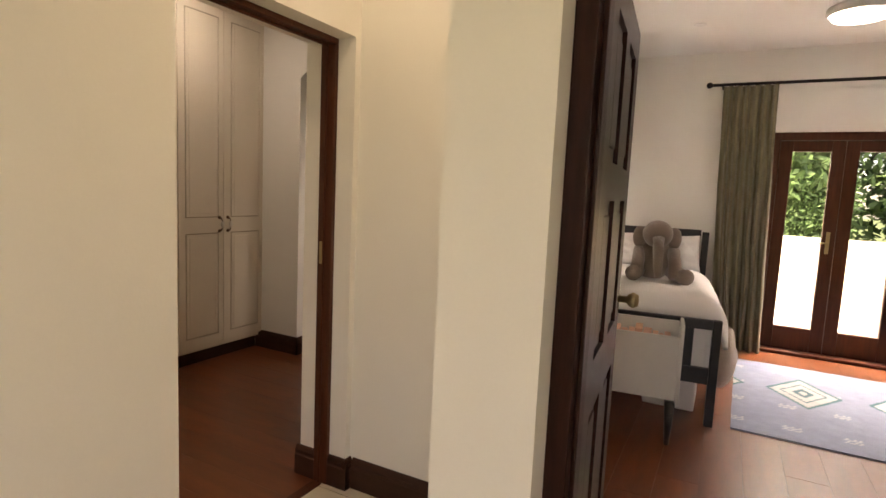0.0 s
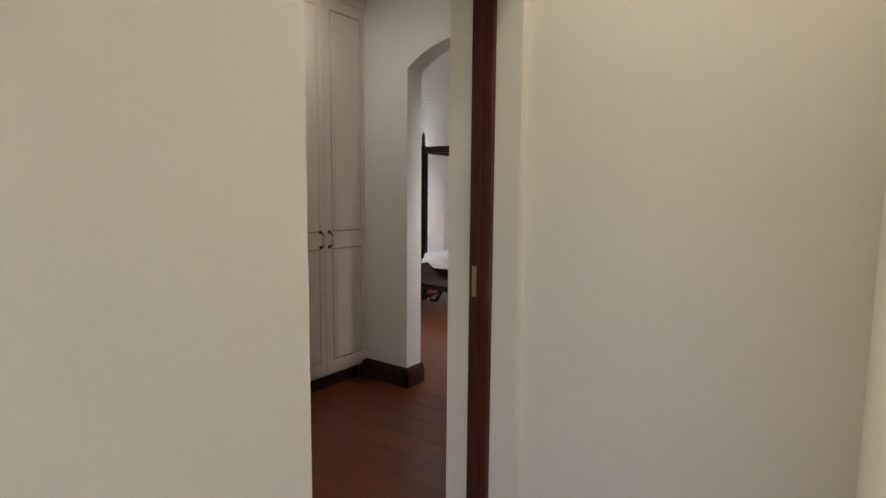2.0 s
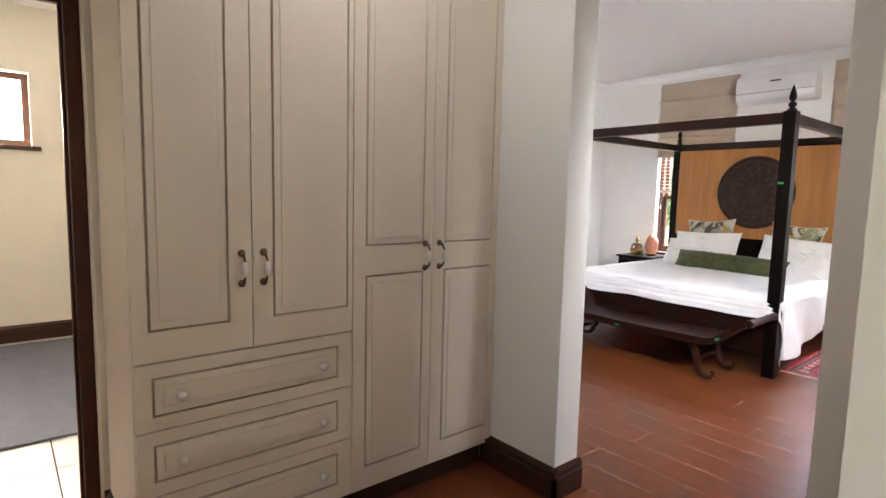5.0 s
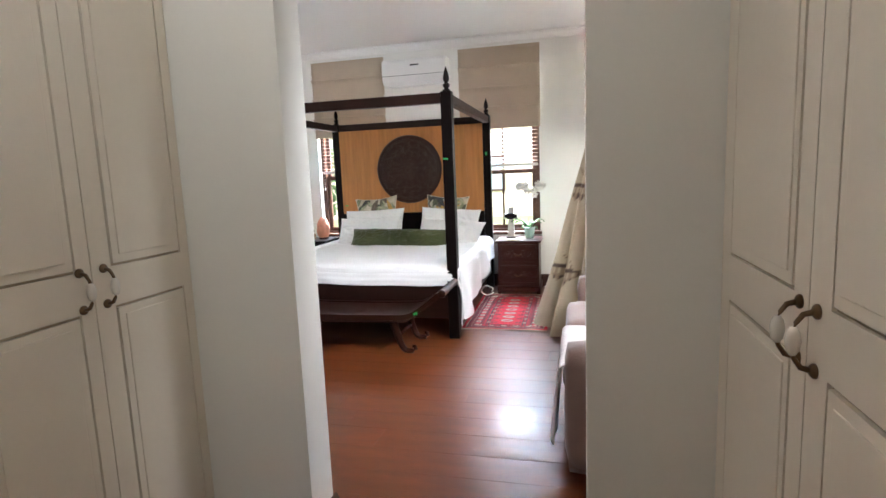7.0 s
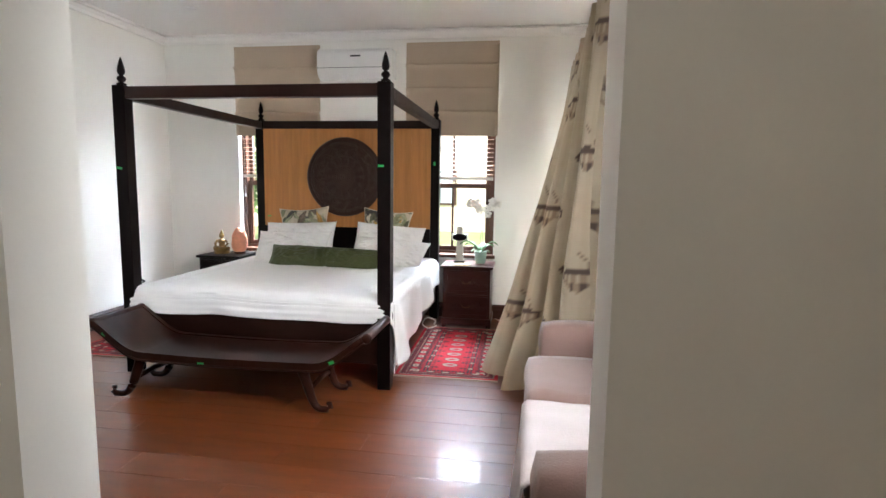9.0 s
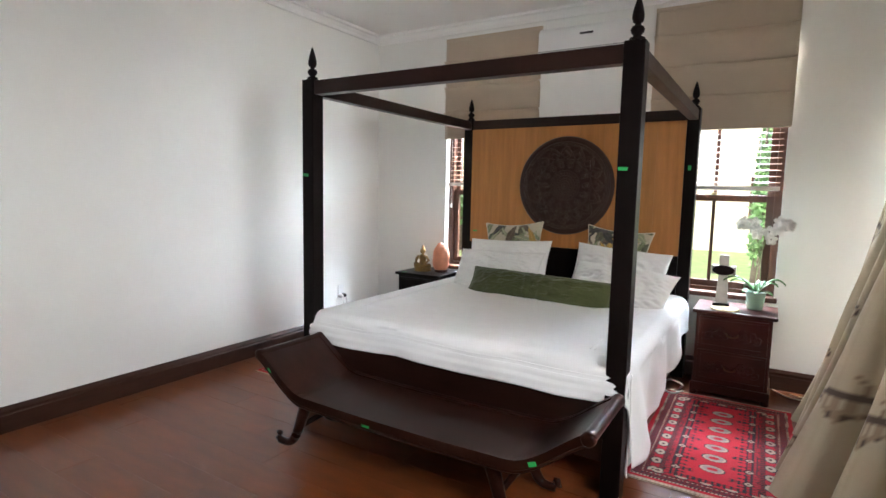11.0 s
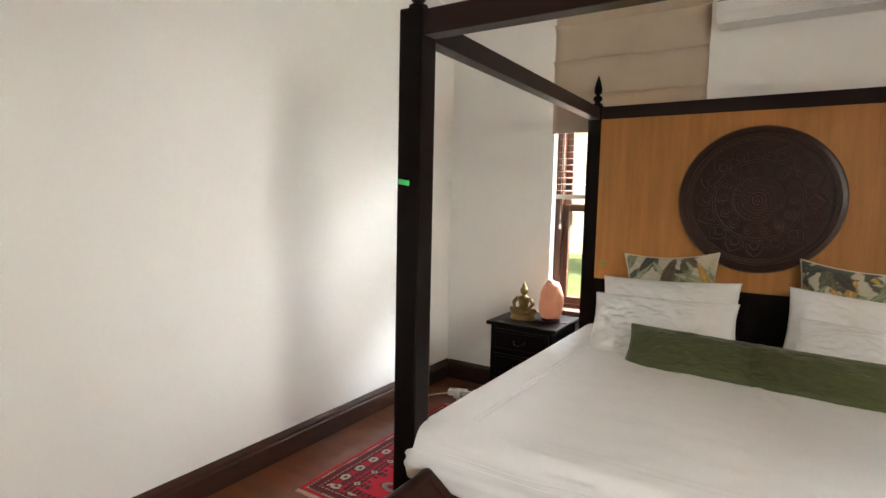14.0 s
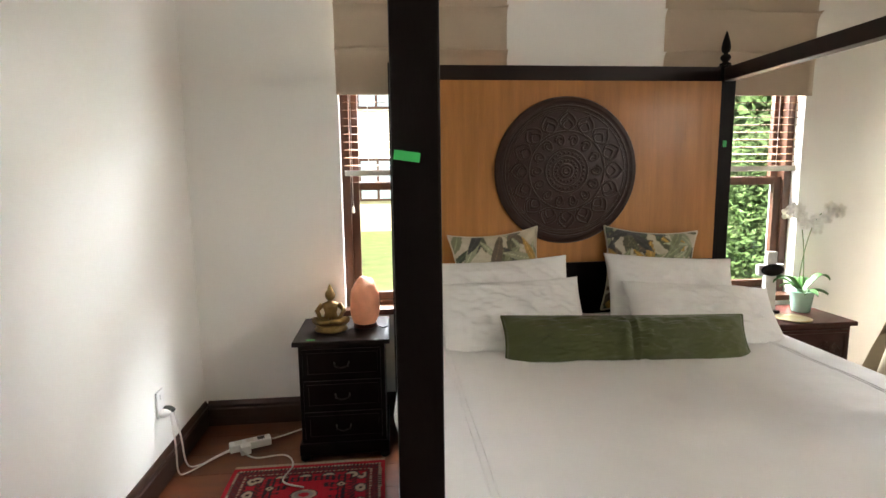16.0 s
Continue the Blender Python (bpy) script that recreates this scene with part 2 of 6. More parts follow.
def part(name, bm, mat, parent, label="", smooth=False):
    """Links a bmesh in world places as one mesh under a thing or a part."""
    ob = new(name, mesh_of(name, bm, mat, smooth))
    base = Vector(parent.location) if parent.parent is None else Vector((0, 0, 0))
    ob.parent = parent
    ob.matrix_parent_inverse = Matrix.Translation(base).inverted()
    if parent.parent is not None:
        ob.matrix_parent_inverse = Matrix.Identity(4)
    return tagged(ob, label)


def solid(name, bm, mat, label, category, group="", kind="", smooth=False):
    return tagged(new(name, mesh_of(name, bm, mat, smooth)), label, category, group, kind)


def box(bm, x0, x1, y0, y1, z0, z1, bevel=0.0, m=None):
    vs = [bm.verts.new((x, y, z)) for z in (z0, z1) for y in (y0, y1) for x in (x0, x1)]
    fs = [bm.faces.new([vs[i] for i in q]) for q in ((0, 2, 3, 1), (4, 5, 7, 6), (0, 1, 5, 4), (2, 6, 7, 3), (0, 4, 6, 2), (1, 3, 7, 5))]
    if bevel:
        es = list({e for f in fs for e in f.edges})
        r = bmesh.ops.bevel(bm, geom=es, offset=bevel, segments=2, profile=0.6, affect="EDGES")
        vs = list({v for f in r["faces"] for v in f.verts} | {v for v in vs if v.is_valid})
    if m is not None:
        bmesh.ops.transform(bm, matrix=m, verts=[v for v in vs if v.is_valid])
    return bm


def boxes(*args, bevel=0.0):
    bm = bmesh.new()
    for a in args:
        box(bm, *a, bevel=bevel)
    return bm


def lathe(profile, at=(0, 0, 0), turns=24, m=None):
    """A turned solid from (radius, height) pairs."""
    bm = bmesh.new()
    rings = []
    for r, z in profile:
        rings.append([bm.verts.new((r * math.cos(2 * math.pi * i / turns), r * math.sin(2 * math.pi * i / turns), z)) for i in range(turns)])
    for a, b in zip(rings, rings[1:]):
        for i in range(turns):
            bm.faces.new((a[i], a[(i + 1) % turns], b[(i + 1) % turns], b[i]))
    bm.faces.new(rings[0][::-1])
    bm.faces.new(rings[-1])
    bmesh.ops.transform(bm, matrix=Matrix.Translation(at) @ (m or Matrix.Identity(4)), verts=bm.verts)
    return bm


def tube(bm, points, radius, sides=8, closed=False):
    """A round rod along points; radius may be a number or one for each point."""
    pts = [Vector(p) for p in points]
    n = len(pts)
    rings = []
    for i, p in enumerate(pts):
        a = pts[(i - 1) % n] if closed or i else p
        b = pts[(i + 1) % n] if closed or i < n - 1 else p
        d = (b - a).normalized()
        up = Vector((0, 0, 1)) if abs(d.z) < 0.9 else Vector((1, 0, 0))
        u = d.cross(up).normalized()
        w = d.cross(u)
        r = radius[i] if isinstance(radius, (list, tuple)) else radius
        rings.append([bm.verts.new(p + r * (math.cos(2 * math.pi * k / sides) * u + math.sin(2 * math.pi * k / sides) * w)) for k in range(sides)])
    pairs = list(zip(rings, rings[1:])) + ([(rings[-1], rings[0])] if closed else [])
    for a, b in pairs:
        for k in range(sides):
            bm.faces.new((a[k], a[(k + 1) % sides], b[(k + 1) % sides], b[k]))
    if not closed:
        bm.faces.new(rings[0][::-1])
        bm.faces.new(rings[-1])
    return bm


def prism(outline, axis, a, b, bm=None):
    """A solid with a flat outline, pushed along an axis from a to b. The outline's pairs are the two other axes, in order."""
    bm = bm or bmesh.new()
    def at(p, t):
        return {"x": (t, p[0], p[1]), "y": (p[0], t, p[1]), "z": (p[0], p[1], t)}[axis]
    lo, hi = [bm.verts.new(at(p, a)) for p in outline], [bm.verts.new(at(p, b)) for p in outline]
    n = len(outline)
    bm.faces.new(lo)
    bm.faces.new(hi[::-1])
    for i in range(n):
        bm.faces.new((lo[i], lo[(i + 1) % n], hi[(i + 1) % n], hi[i]))
    return bm


def sheet(nu, nv, f, thick=0.0):
    """A grid of points f(u, v), u and v from 0 to 1, with a second layer under it if thick."""
    bm = bmesh.new()
    g = [[bm.verts.new(f(i / nu, j / nv)) for j in range(nv + 1)] for i in range(nu + 1)]
    for i in range(nu):
        for j in range(nv):
            bm.faces.new((g[i][j], g[i + 1][j], g[i + 1][j + 1], g[i][j + 1]))
    if thick:
        bm.normal_update()
        h = [[bm.verts.new(v.co - v.normal * thick) for v in row] for row in g]
        for i in range(nu):
            for j in range(nv):
                bm.faces.new((h[i][j + 1], h[i + 1][j + 1], h[i + 1][j], h[i][j]))
        rim = [(i, 0) for i in range(nu)] + [(nu, j) for j in range(nv)] + [(i, nv) for i in range(nu, 0, -1)] + [(0, j) for j in range(nv, 0, -1)]
        for (a, b), (c, d) in zip(rim, rim[1:] + rim[:1]):
            bm.faces.new((g[c][d], g[a][b], h[a][b], h[c][d]))
    return bm


def paint(ob, f):
    """A printed or woven pattern: the colour f(x, y, z) on each corner of the mesh."""
    me = ob.data
    lay = me.color_attributes.new("pattern", "FLOAT_COLOR", "POINT")
    cols = np.ones((len(me.vertices), 4), dtype=np.float32)
    for i, v in enumerate(me.vertices):
        cols[i, :3] = f(*v.co)
    lay.data.foreach_set("color", cols.ravel())


# ---- walls, floors, ceilings ----
def wall(name, bm, mat, label):
    return solid(name, bm, mat, label, "wall", kind="structure")


ROOM_H = 2.78
HALL_H = 2.70
# bedroom shell: x -5.30 to -0.78, y 3.54 to 7.95
wall("wall_west", boxes((-5.52, -5.30, 3.385, 8.20, -0.05, ROOM_H)), PLASTER_WHITE, "smooth cream painted plaster bedroom wall")
WL, WR = (-4.51, -3.66), (-2.70, -1.86)
SILL, HEAD = 0.63, 2.56
wall("wall_north", boxes((-5.30, WL[0], 7.95, 8.20, -0.05, ROOM_H), (WL[1], WR[0], 7.95, 8.20, -0.05, ROOM_H), (WR[1], -0.56, 7.95, 8.20, -0.05, ROOM_H),
     (WL[0], WL[1], 7.95, 8.20, -0.05, SILL), (WL[0], WL[1], 7.95, 8.20, HEAD, ROOM_H),
     (WR[0], WR[1], 7.95, 8.20, -0.05, SILL), (WR[0], WR[1], 7.95, 8.20, HEAD, ROOM_H)), PLASTER_WHITE, "cream painted plaster wall with two tall windows")
# the opening from y 3.66 to 4.95 is added for the side fill lamps
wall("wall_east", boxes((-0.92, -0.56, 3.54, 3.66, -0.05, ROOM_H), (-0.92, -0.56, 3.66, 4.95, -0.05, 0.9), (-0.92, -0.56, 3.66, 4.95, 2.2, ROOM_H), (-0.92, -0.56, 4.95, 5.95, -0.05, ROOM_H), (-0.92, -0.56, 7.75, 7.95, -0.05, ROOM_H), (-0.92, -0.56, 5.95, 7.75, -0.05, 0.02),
     (-0.92, -0.56, 5.95, 7.75, 2.25, ROOM_H)), PLASTER_WHITE, "cream painted plaster wall behind the sofa and curtain")


def arch_wall():
    """Wall between dressing passage and bedroom, with a flat-arched opening."""
    x0, x1, xa, xb, z0, rise = -5.30, -0.56, -2.365, -1.45, 2.17, 0.155
    half = (xb - xa) / 2
    rad = (half * half + rise * rise) / (2 * rise)
    curve = []
    for i in range(25):
        dx = -half + 2 * half * i / 24
        curve.append(((xa + xb) / 2 + dx, z0 + math.sqrt(rad * rad - dx * dx) - (rad - rise)))
    return prism([(x0, -0.05), (xa, -0.05), *curve, (xb, -0.05), (x1, -0.05), (x1, ROOM_H), (x0, ROOM_H)], "y", 3.385, 3.54)


wall("wall_arch", arch_wall(), PLASTER_WHITE, "cream plaster wall with a low arched opening")
# dressing passage and hall
DX0, DX1, DY0, DY1, DTOP = -1.085, -0.82, 1.215, 2.047, 1.985
wall("wall_hall_west", boxes((DX0, DX1, -1.6, DY0, -0.05, HALL_H), (DX0, DX1, DY1, 2.42, -0.05, HALL_H), (DX0, DX1, DY0, DY1, DTOP, HALL_H)), PLASTER, "cream plaster passage wall with a doorway")
wall("wall_hall_end", boxes((-0.82, 0.055, 2.082, 2.25, -0.05, HALL_H), (-0.46, -0.36, 2.25, 2.40, -0.05, HALL_H), (-0.46, -0.36, 2.40, 3.385, -0.05, HALL_H)), PLASTER, "cream plaster wall at the passage end")
EX0, EX1, ETOP = 0.30, 1.12, 1.985
wall("wall_hall_north", boxes((0.055, EX0, 1.226, 1.45, -0.05, HALL_H), (EX1, 2.6, 1.226, 1.45, -0.05, HALL_H), (EX0, EX1, 1.226, 1.45, ETOP, HALL_H), (0.055, 0.20, 1.45, 2.25, -0.05, HALL_H)), PLASTER, "cream plaster passage wall beside the bedroom door")
# window opening added in this unseen wall to let the hall fill in
wall("wall_hall_south", boxes((-0.82, -0.2, -1.75, -1.6, -0.05, HALL_H), (2.0, 2.6, -1.75, -1.6, -0.05, HALL_H), (-0.2, 2.0, -1.75, -1.6, -0.05, 0.6), (-0.2, 2.0, -1.75, -1.6, 2.3, HALL_H)), PLASTER, "plain cream plaster passage wall")
wall("wall_hall_east", boxes((2.6, 2.75, -1.75, 1.45, -0.05, HALL_H)), PLASTER, "plain cream plaster passage wall")
wall("wall_dressing_south", boxes((-3.3, DX0, 0.75, 0.9, -0.05, HALL_H)), PLASTER, "plain cream plaster dressing room wall")
BY0, BY1, BTOP = 1.0, 1.86, 2.01
wall("wall_dressing_west", boxes((-3.52, -3.30, 0.4, BY0, -0.05, HALL_H), (-3.52, -3.30, BY1, 3.385, -0.05, HALL_H), (-3.52, -3.30, BY0, BY1, BTOP, HALL_H)), PLASTER, "cream plaster wall with the bathroom doorway")
BW = ((1.35, 1.84), (2.20, 2.68))
wall("wall_bath_west", boxes((-6.77, -6.55, 0.4, BW[0][0], -0.05, HALL_H), (-6.77, -6.55, BW[0][1], BW[1][0], -0.05, HALL_H), (-6.77, -6.55, BW[1][1], 3.235, -0.05, HALL_H),
     *[(-6.77, -6.55, a, b, -0.05, 1.60) for a, b in BW], *[(-6.77, -6.55, a, b, 2.18, HALL_H) for a, b in BW]), PLASTER, "warm cream bathroom wall with small high windows")
wall("wall_bath_south", boxes((-6.77, -3.3, 0.25, 0.4, -0.05, HALL_H)), PLASTER, "plain cream bathroom wall")
wall("wall_bath_north", boxes((-6.77, -5.30, 3.235, 3.385, -0.05, HALL_H), (-5.30, -3.52, 3.235, 3.383, -0.05, HALL_H)), PLASTER, "plain cream bathroom wall")
# second bedroom: x -0.36 to 3.4, y 1.45 to 6.05
FX0, FX1, FTOP = 0.90, 3.04, 2.035
wall("wall_second_north", boxes((-0.36, FX0, 6.05, 6.25, -0.05, ROOM_H), (FX1, 3.6, 6.05, 6.25, -0.05, ROOM_H), (FX0, FX1, 6.05, 6.25, FTOP, ROOM_H)), PLASTER_WHITE, "cream plaster wall with glazed doors")
wall("wall_second_east", boxes((3.4, 3.6, 1.226, 6.05, -0.05, ROOM_H)), PLASTER_WHITE, "plain cream plaster wall of the second bedroom")
wall("wall_second_west", boxes((-0.46, -0.36, 3.385, 6.25, -0.05, ROOM_H), (-0.46, -0.36, 2.25, 3.385, HALL_H, ROOM_H)), PLASTER_WHITE, "plain cream plaster wall of the second bedroom")
wall("wall_second_south", boxes((2.6, 3.4, 1.226, 1.45, -0.05, ROOM_H)), PLASTER_WHITE, "plain cream plaster wall of the second bedroom")
# ceilings
solid("ceiling_bedroom", boxes((-5.52, -0.56, 3.385, 8.2, ROOM_H, ROOM_H + 0.12)), CEILING, "white painted flat ceiling", "ceiling", kind="structure")
solid("ceiling_hall", boxes((-6.77, 2.75, -1.75, 2.25, HALL_H, HALL_H + 0.05), (-6.77, -0.36, 2.25, 3.383, HALL_H, HALL_H + 0.05)), CEILING, "white painted flat passage ceiling", "ceiling", kind="structure")
solid("ceiling_second", boxes((-0.46, 3.6, 1.40, 6.25, ROOM_H, ROOM_H + 0.11)), CEILING, "white painted flat ceiling", "ceiling", kind="structure")


def cornice(name, runs):
    """Stepped plaster moulding under the ceiling; runs of (axis, from, to, wall line, inward side, height)."""
    bm = bmesh.new()
    for axis, a, b, line, s, h in runs:
        prof = [(0, 0), (0, -0.075), (0.018, -0.075), (0.025, -0.05), (0.05, -0.025), (0.075, -0.02), (0.075, 0)]
        prism([(line + s * p, h + q) for p, q in prof], axis, a, b, bm)
    return solid(name, bm, CEILING, "white moulded plaster cornice", "cornice", kind="structure")


cornice("trim_cornice_bedroom", [("x", -5.30, -0.92, 7.95, -1, ROOM_H - 0.001), ("y", 3.54, 7.95, -5.30, 1, ROOM_H - 0.001)])


def skirting(name, runs, h=0.14):
    """Dark moulded boards along the floor."""
    bm = bmesh.new()
    for axis, a, b, line, s in runs:
        prof = [(0, 0.0), (0.02, 0.0), (0.02, h - 0.045), (0.015, h - 0.038), (0.017, h - 0.022), (0.010, h - 0.008), (0.006, h), (0, h)]
        prism([(line + s * p, q) for p, q in prof], axis, a, b, bm)
    return solid(name, bm, SKIRT, "dark stained moulded wooden skirting board", "skirting", kind="structure")


skirting("baseboard_bedroom", [("y", 3.56, 7.95, -5.30, 1), ("x", -5.28, -0.92, 7.95, -1), ("x", -5.28, -2.38, 3.54, 1), ("x", -1.45, -0.92, 3.54, 1), ("y", 3.56, 5.95, -0.92, -1)])
skirting("baseboard_dressing", [("x", -2.805, -2.345, 3.385, -1), ("y", 3.365, 3.56, -2.365, 1), ("x", -1.45, -1.09, 3.385, -1), ("y", 3.365, 3.56, -1.45, -1),
                                ("y", BY1, 1.88, -3.30, 1), ("x", -3.28, -2.735, 1.88, -1), ("y", DY1, 2.42, DX0, -1), ("x", -1.103, -0.985, DY1, -1), ("x", -0.909, -0.80, DY1, -1)])
skirting("baseboard_hall", [("y", DY1 - 0.018, 2.082, DX1, 1), ("x", -0.80, 0.055, 2.082, -1), ("y", 1.208, 2.062, 0.055, -1), ("x", 0.037, 0.27, 1.226, -1), ("y", -1.6, DY0 + 0.018, DX1, 1), ("x", -0.909, -0.80, DY0, 1)])
skirting("baseboard_second", [("x", -0.36, FX0, 6.05, -1), ("y", 3.4, 6.03, -0.36, 1)])
skirting("baseboard_bath", [("y", 0.4, 3.2, -6.55, 1)])


def planks(name, x0, x1, y0, y1, width, length, mat, label, along="x"):
    """A board floor: every board its own piece."""
    base = solid(name, boxes((x0 - 0.05, x1 + 0.05, y0 - 0.05, y1 + 0.05, -0.06, -0.011)), SUBFLOOR, label, "floor", kind="structure")
    rnd = random.Random(5)
    cache = {}
    lo, hi, a0, a1 = (y0, y1, x0, x1) if along == "x" else (x0, x1, y0, y1)
    row, p = 0, lo
    while p < hi - 0.01:
        w = min(width, hi - p)
        q = a0 - rnd.uniform(0, length)
        while q < a1:
            s, e = max(q, a0), min(q + length, a1)
            if e - s > 0.02:
                key = (round(e - s, 2), round(w, 3))
                if key not in cache:
                    bm = bmesh.new()
                    l2, w2 = key[0] / 2 - 0.0003, key[1] / 2 - 0.0003
                    g = 0.0012
                    lowr = [bm.verts.new(v) for v in ((-l2, -w2, -0.011), (l2, -w2, -0.011), (l2, w2, -0.011), (-l2, w2, -0.011))]
                    midr = [bm.verts.new((v.co.x, v.co.y, -0.0006)) for v in lowr]
                    topr = [bm.verts.new((x * (l2 - g), y * (w2 - g), 0)) for x, y in ((-1, -1), (1, -1), (1, 1), (-1, 1))]
                    for A, B in ((lowr, midr), (midr, topr)):
                        for i in range(4):
                            bm.faces.new((A[i], A[(i + 1) % 4], B[(i + 1) % 4], B[i]))
                    bm.faces.new(topr)
                    cache[key] = mesh_of("plank", bm, mat)
                ob = new("plank", cache[key])
                ob.parent = base
                c = (s + e) / 2
                ob.location = (c, p + w / 2, 0) if along == "x" else (p + w / 2, c, 0)
                if along == "y":
                    ob.rotation_euler = (0, 0, radians(90))
            q += length
        p += width
        row += 1
    return base


# ---- door frames and windows ----
def door_frame(name, axis, line0, line1, a, b, top, label, w=0.05, near=0.05, mat=None):
    """A frame with stops in an opening from a to b; the frame's depth runs from line0 to line1."""
    d = thing(name, ((line0 + line1) / 2, a, 0) if axis == "y" else (a, (line0 + line1) / 2, 0), label, "door frame", kind="structure")
    def put(nm, p0, p1, z0, z1, k=0.0):
        if axis == "y":
            bm = boxes((line0 + k, line1 - k, p0, p1, z0, z1), bevel=0.004)
        else:
            bm = boxes((p0, p1, line0 + k, line1 - k, z0, z1), bevel=0.004)
        return part(nm, bm, mat or JAMB, d)
    put("jamb", a, a + near, 0, top - w)
    put("jamb", b - w, b, 0, top - w)
    put("head", a, b, top - w, top)
    put("stop", a + near, a + near + 0.012, 0, top - w, 0.035)
    put("stop", b - w - 0.012, b - w, 0, top - w, 0.035)
    put("stop", a + near, b - w, top - w - 0.012, top - w, 0.035)
    return d


d1 = door_frame("door_1", "y", -0.985, -0.909, DY0, DY1, DTOP, "dark reddish wooden door frame of the dressing passage", w=0.024, near=0.03)
part("stop", boxes((-0.985, -0.952, DY0 + 0.0302, DY0 + 0.060, 0.001, DTOP - 0.03), bevel=0.003), JAMB, d1)
part("strike_plate", boxes((-0.972, -0.948, DY1 - 0.0265, DY1 - 0.0241, 1.02, 1.12), bevel=0.001), STEEL, d1, "brass strike plate")
d2 = door_frame("door_2", "x", 1.31, 1.43, EX0, EX1, ETOP, "dark wooden door frame of the second bedroom", mat=DOOR)
door_frame("door_3", "y", -3.50, -3.40, BY0, BY1, BTOP, "dark wooden door frame of the bathroom")


def door_leaf():
    """Open panelled leaf, swung into the second bedroom."""
    x0, x1, y0, y1 = EX0 + 0.01, EX0 + 0.05, 1.44, 2.17
    d = thing("panelled_door", (x0, y0, 0), "dark stained panelled wooden door standing open", "door")
    frame_bm = bmesh.new()
    zs = (0.005, 0.22, 0.80, 0.95, 1.36, 1.46, 1.82, 1.925)
    for z0, z1 in ((zs[0], zs[1]), (zs[2], zs[3]), (zs[4], zs[5]), (zs[6], zs[7])):
        box(frame_bm, x0, x1, y0 + 0.11, y1 - 0.11, z0, z1)
    box(frame_bm, x0, x1, y0, y0 + 0.11, zs[0], zs[7])
    box(frame_bm, x0, x1, y1 - 0.11, y1, zs[0], zs[7])
    ym = (y0 + y1) / 2
    for z0, z1 in ((zs[1], zs[2]), (zs[3], zs[4]), (zs[5], zs[6])):
        box(frame_bm, x0, x1, ym - 0.05, ym + 0.05, z0, z1)
    part("stiles_and_rails", frame_bm, DOOR, d)
    for z0, z1 in ((zs[1], zs[2]), (zs[3], zs[4]), (zs[5], zs[6])):
        for p, q in ((y0 + 0.11, ym - 0.05), (ym + 0.05, y1 - 0.11)):
            bm = boxes((x0 + 0.013, x1 - 0.013, p, q, z0, z1))
            box(bm, x0 + 0.005, x1 - 0.005, p + 0.04, q - 0.04, z0 + 0.04, z1 - 0.04, bevel=0.006)
            part("panel", bm, DOOR, d)
    d.rotation_euler = (0, 0, radians(4.5))
    hb = lathe([(0.012, 0), (0.012, 0.03), (0.02, 0.035), (0.028, 0.05), (0.02, 0.068), (0.0005, 0.07)], (x1, y1 - 0.06, 1.02), 14, Matrix.Rotation(radians(90), 4, "Y"))
    part("door_handle", hb, STEEL, d, "brass door knob", True)
    return d


door_leaf()


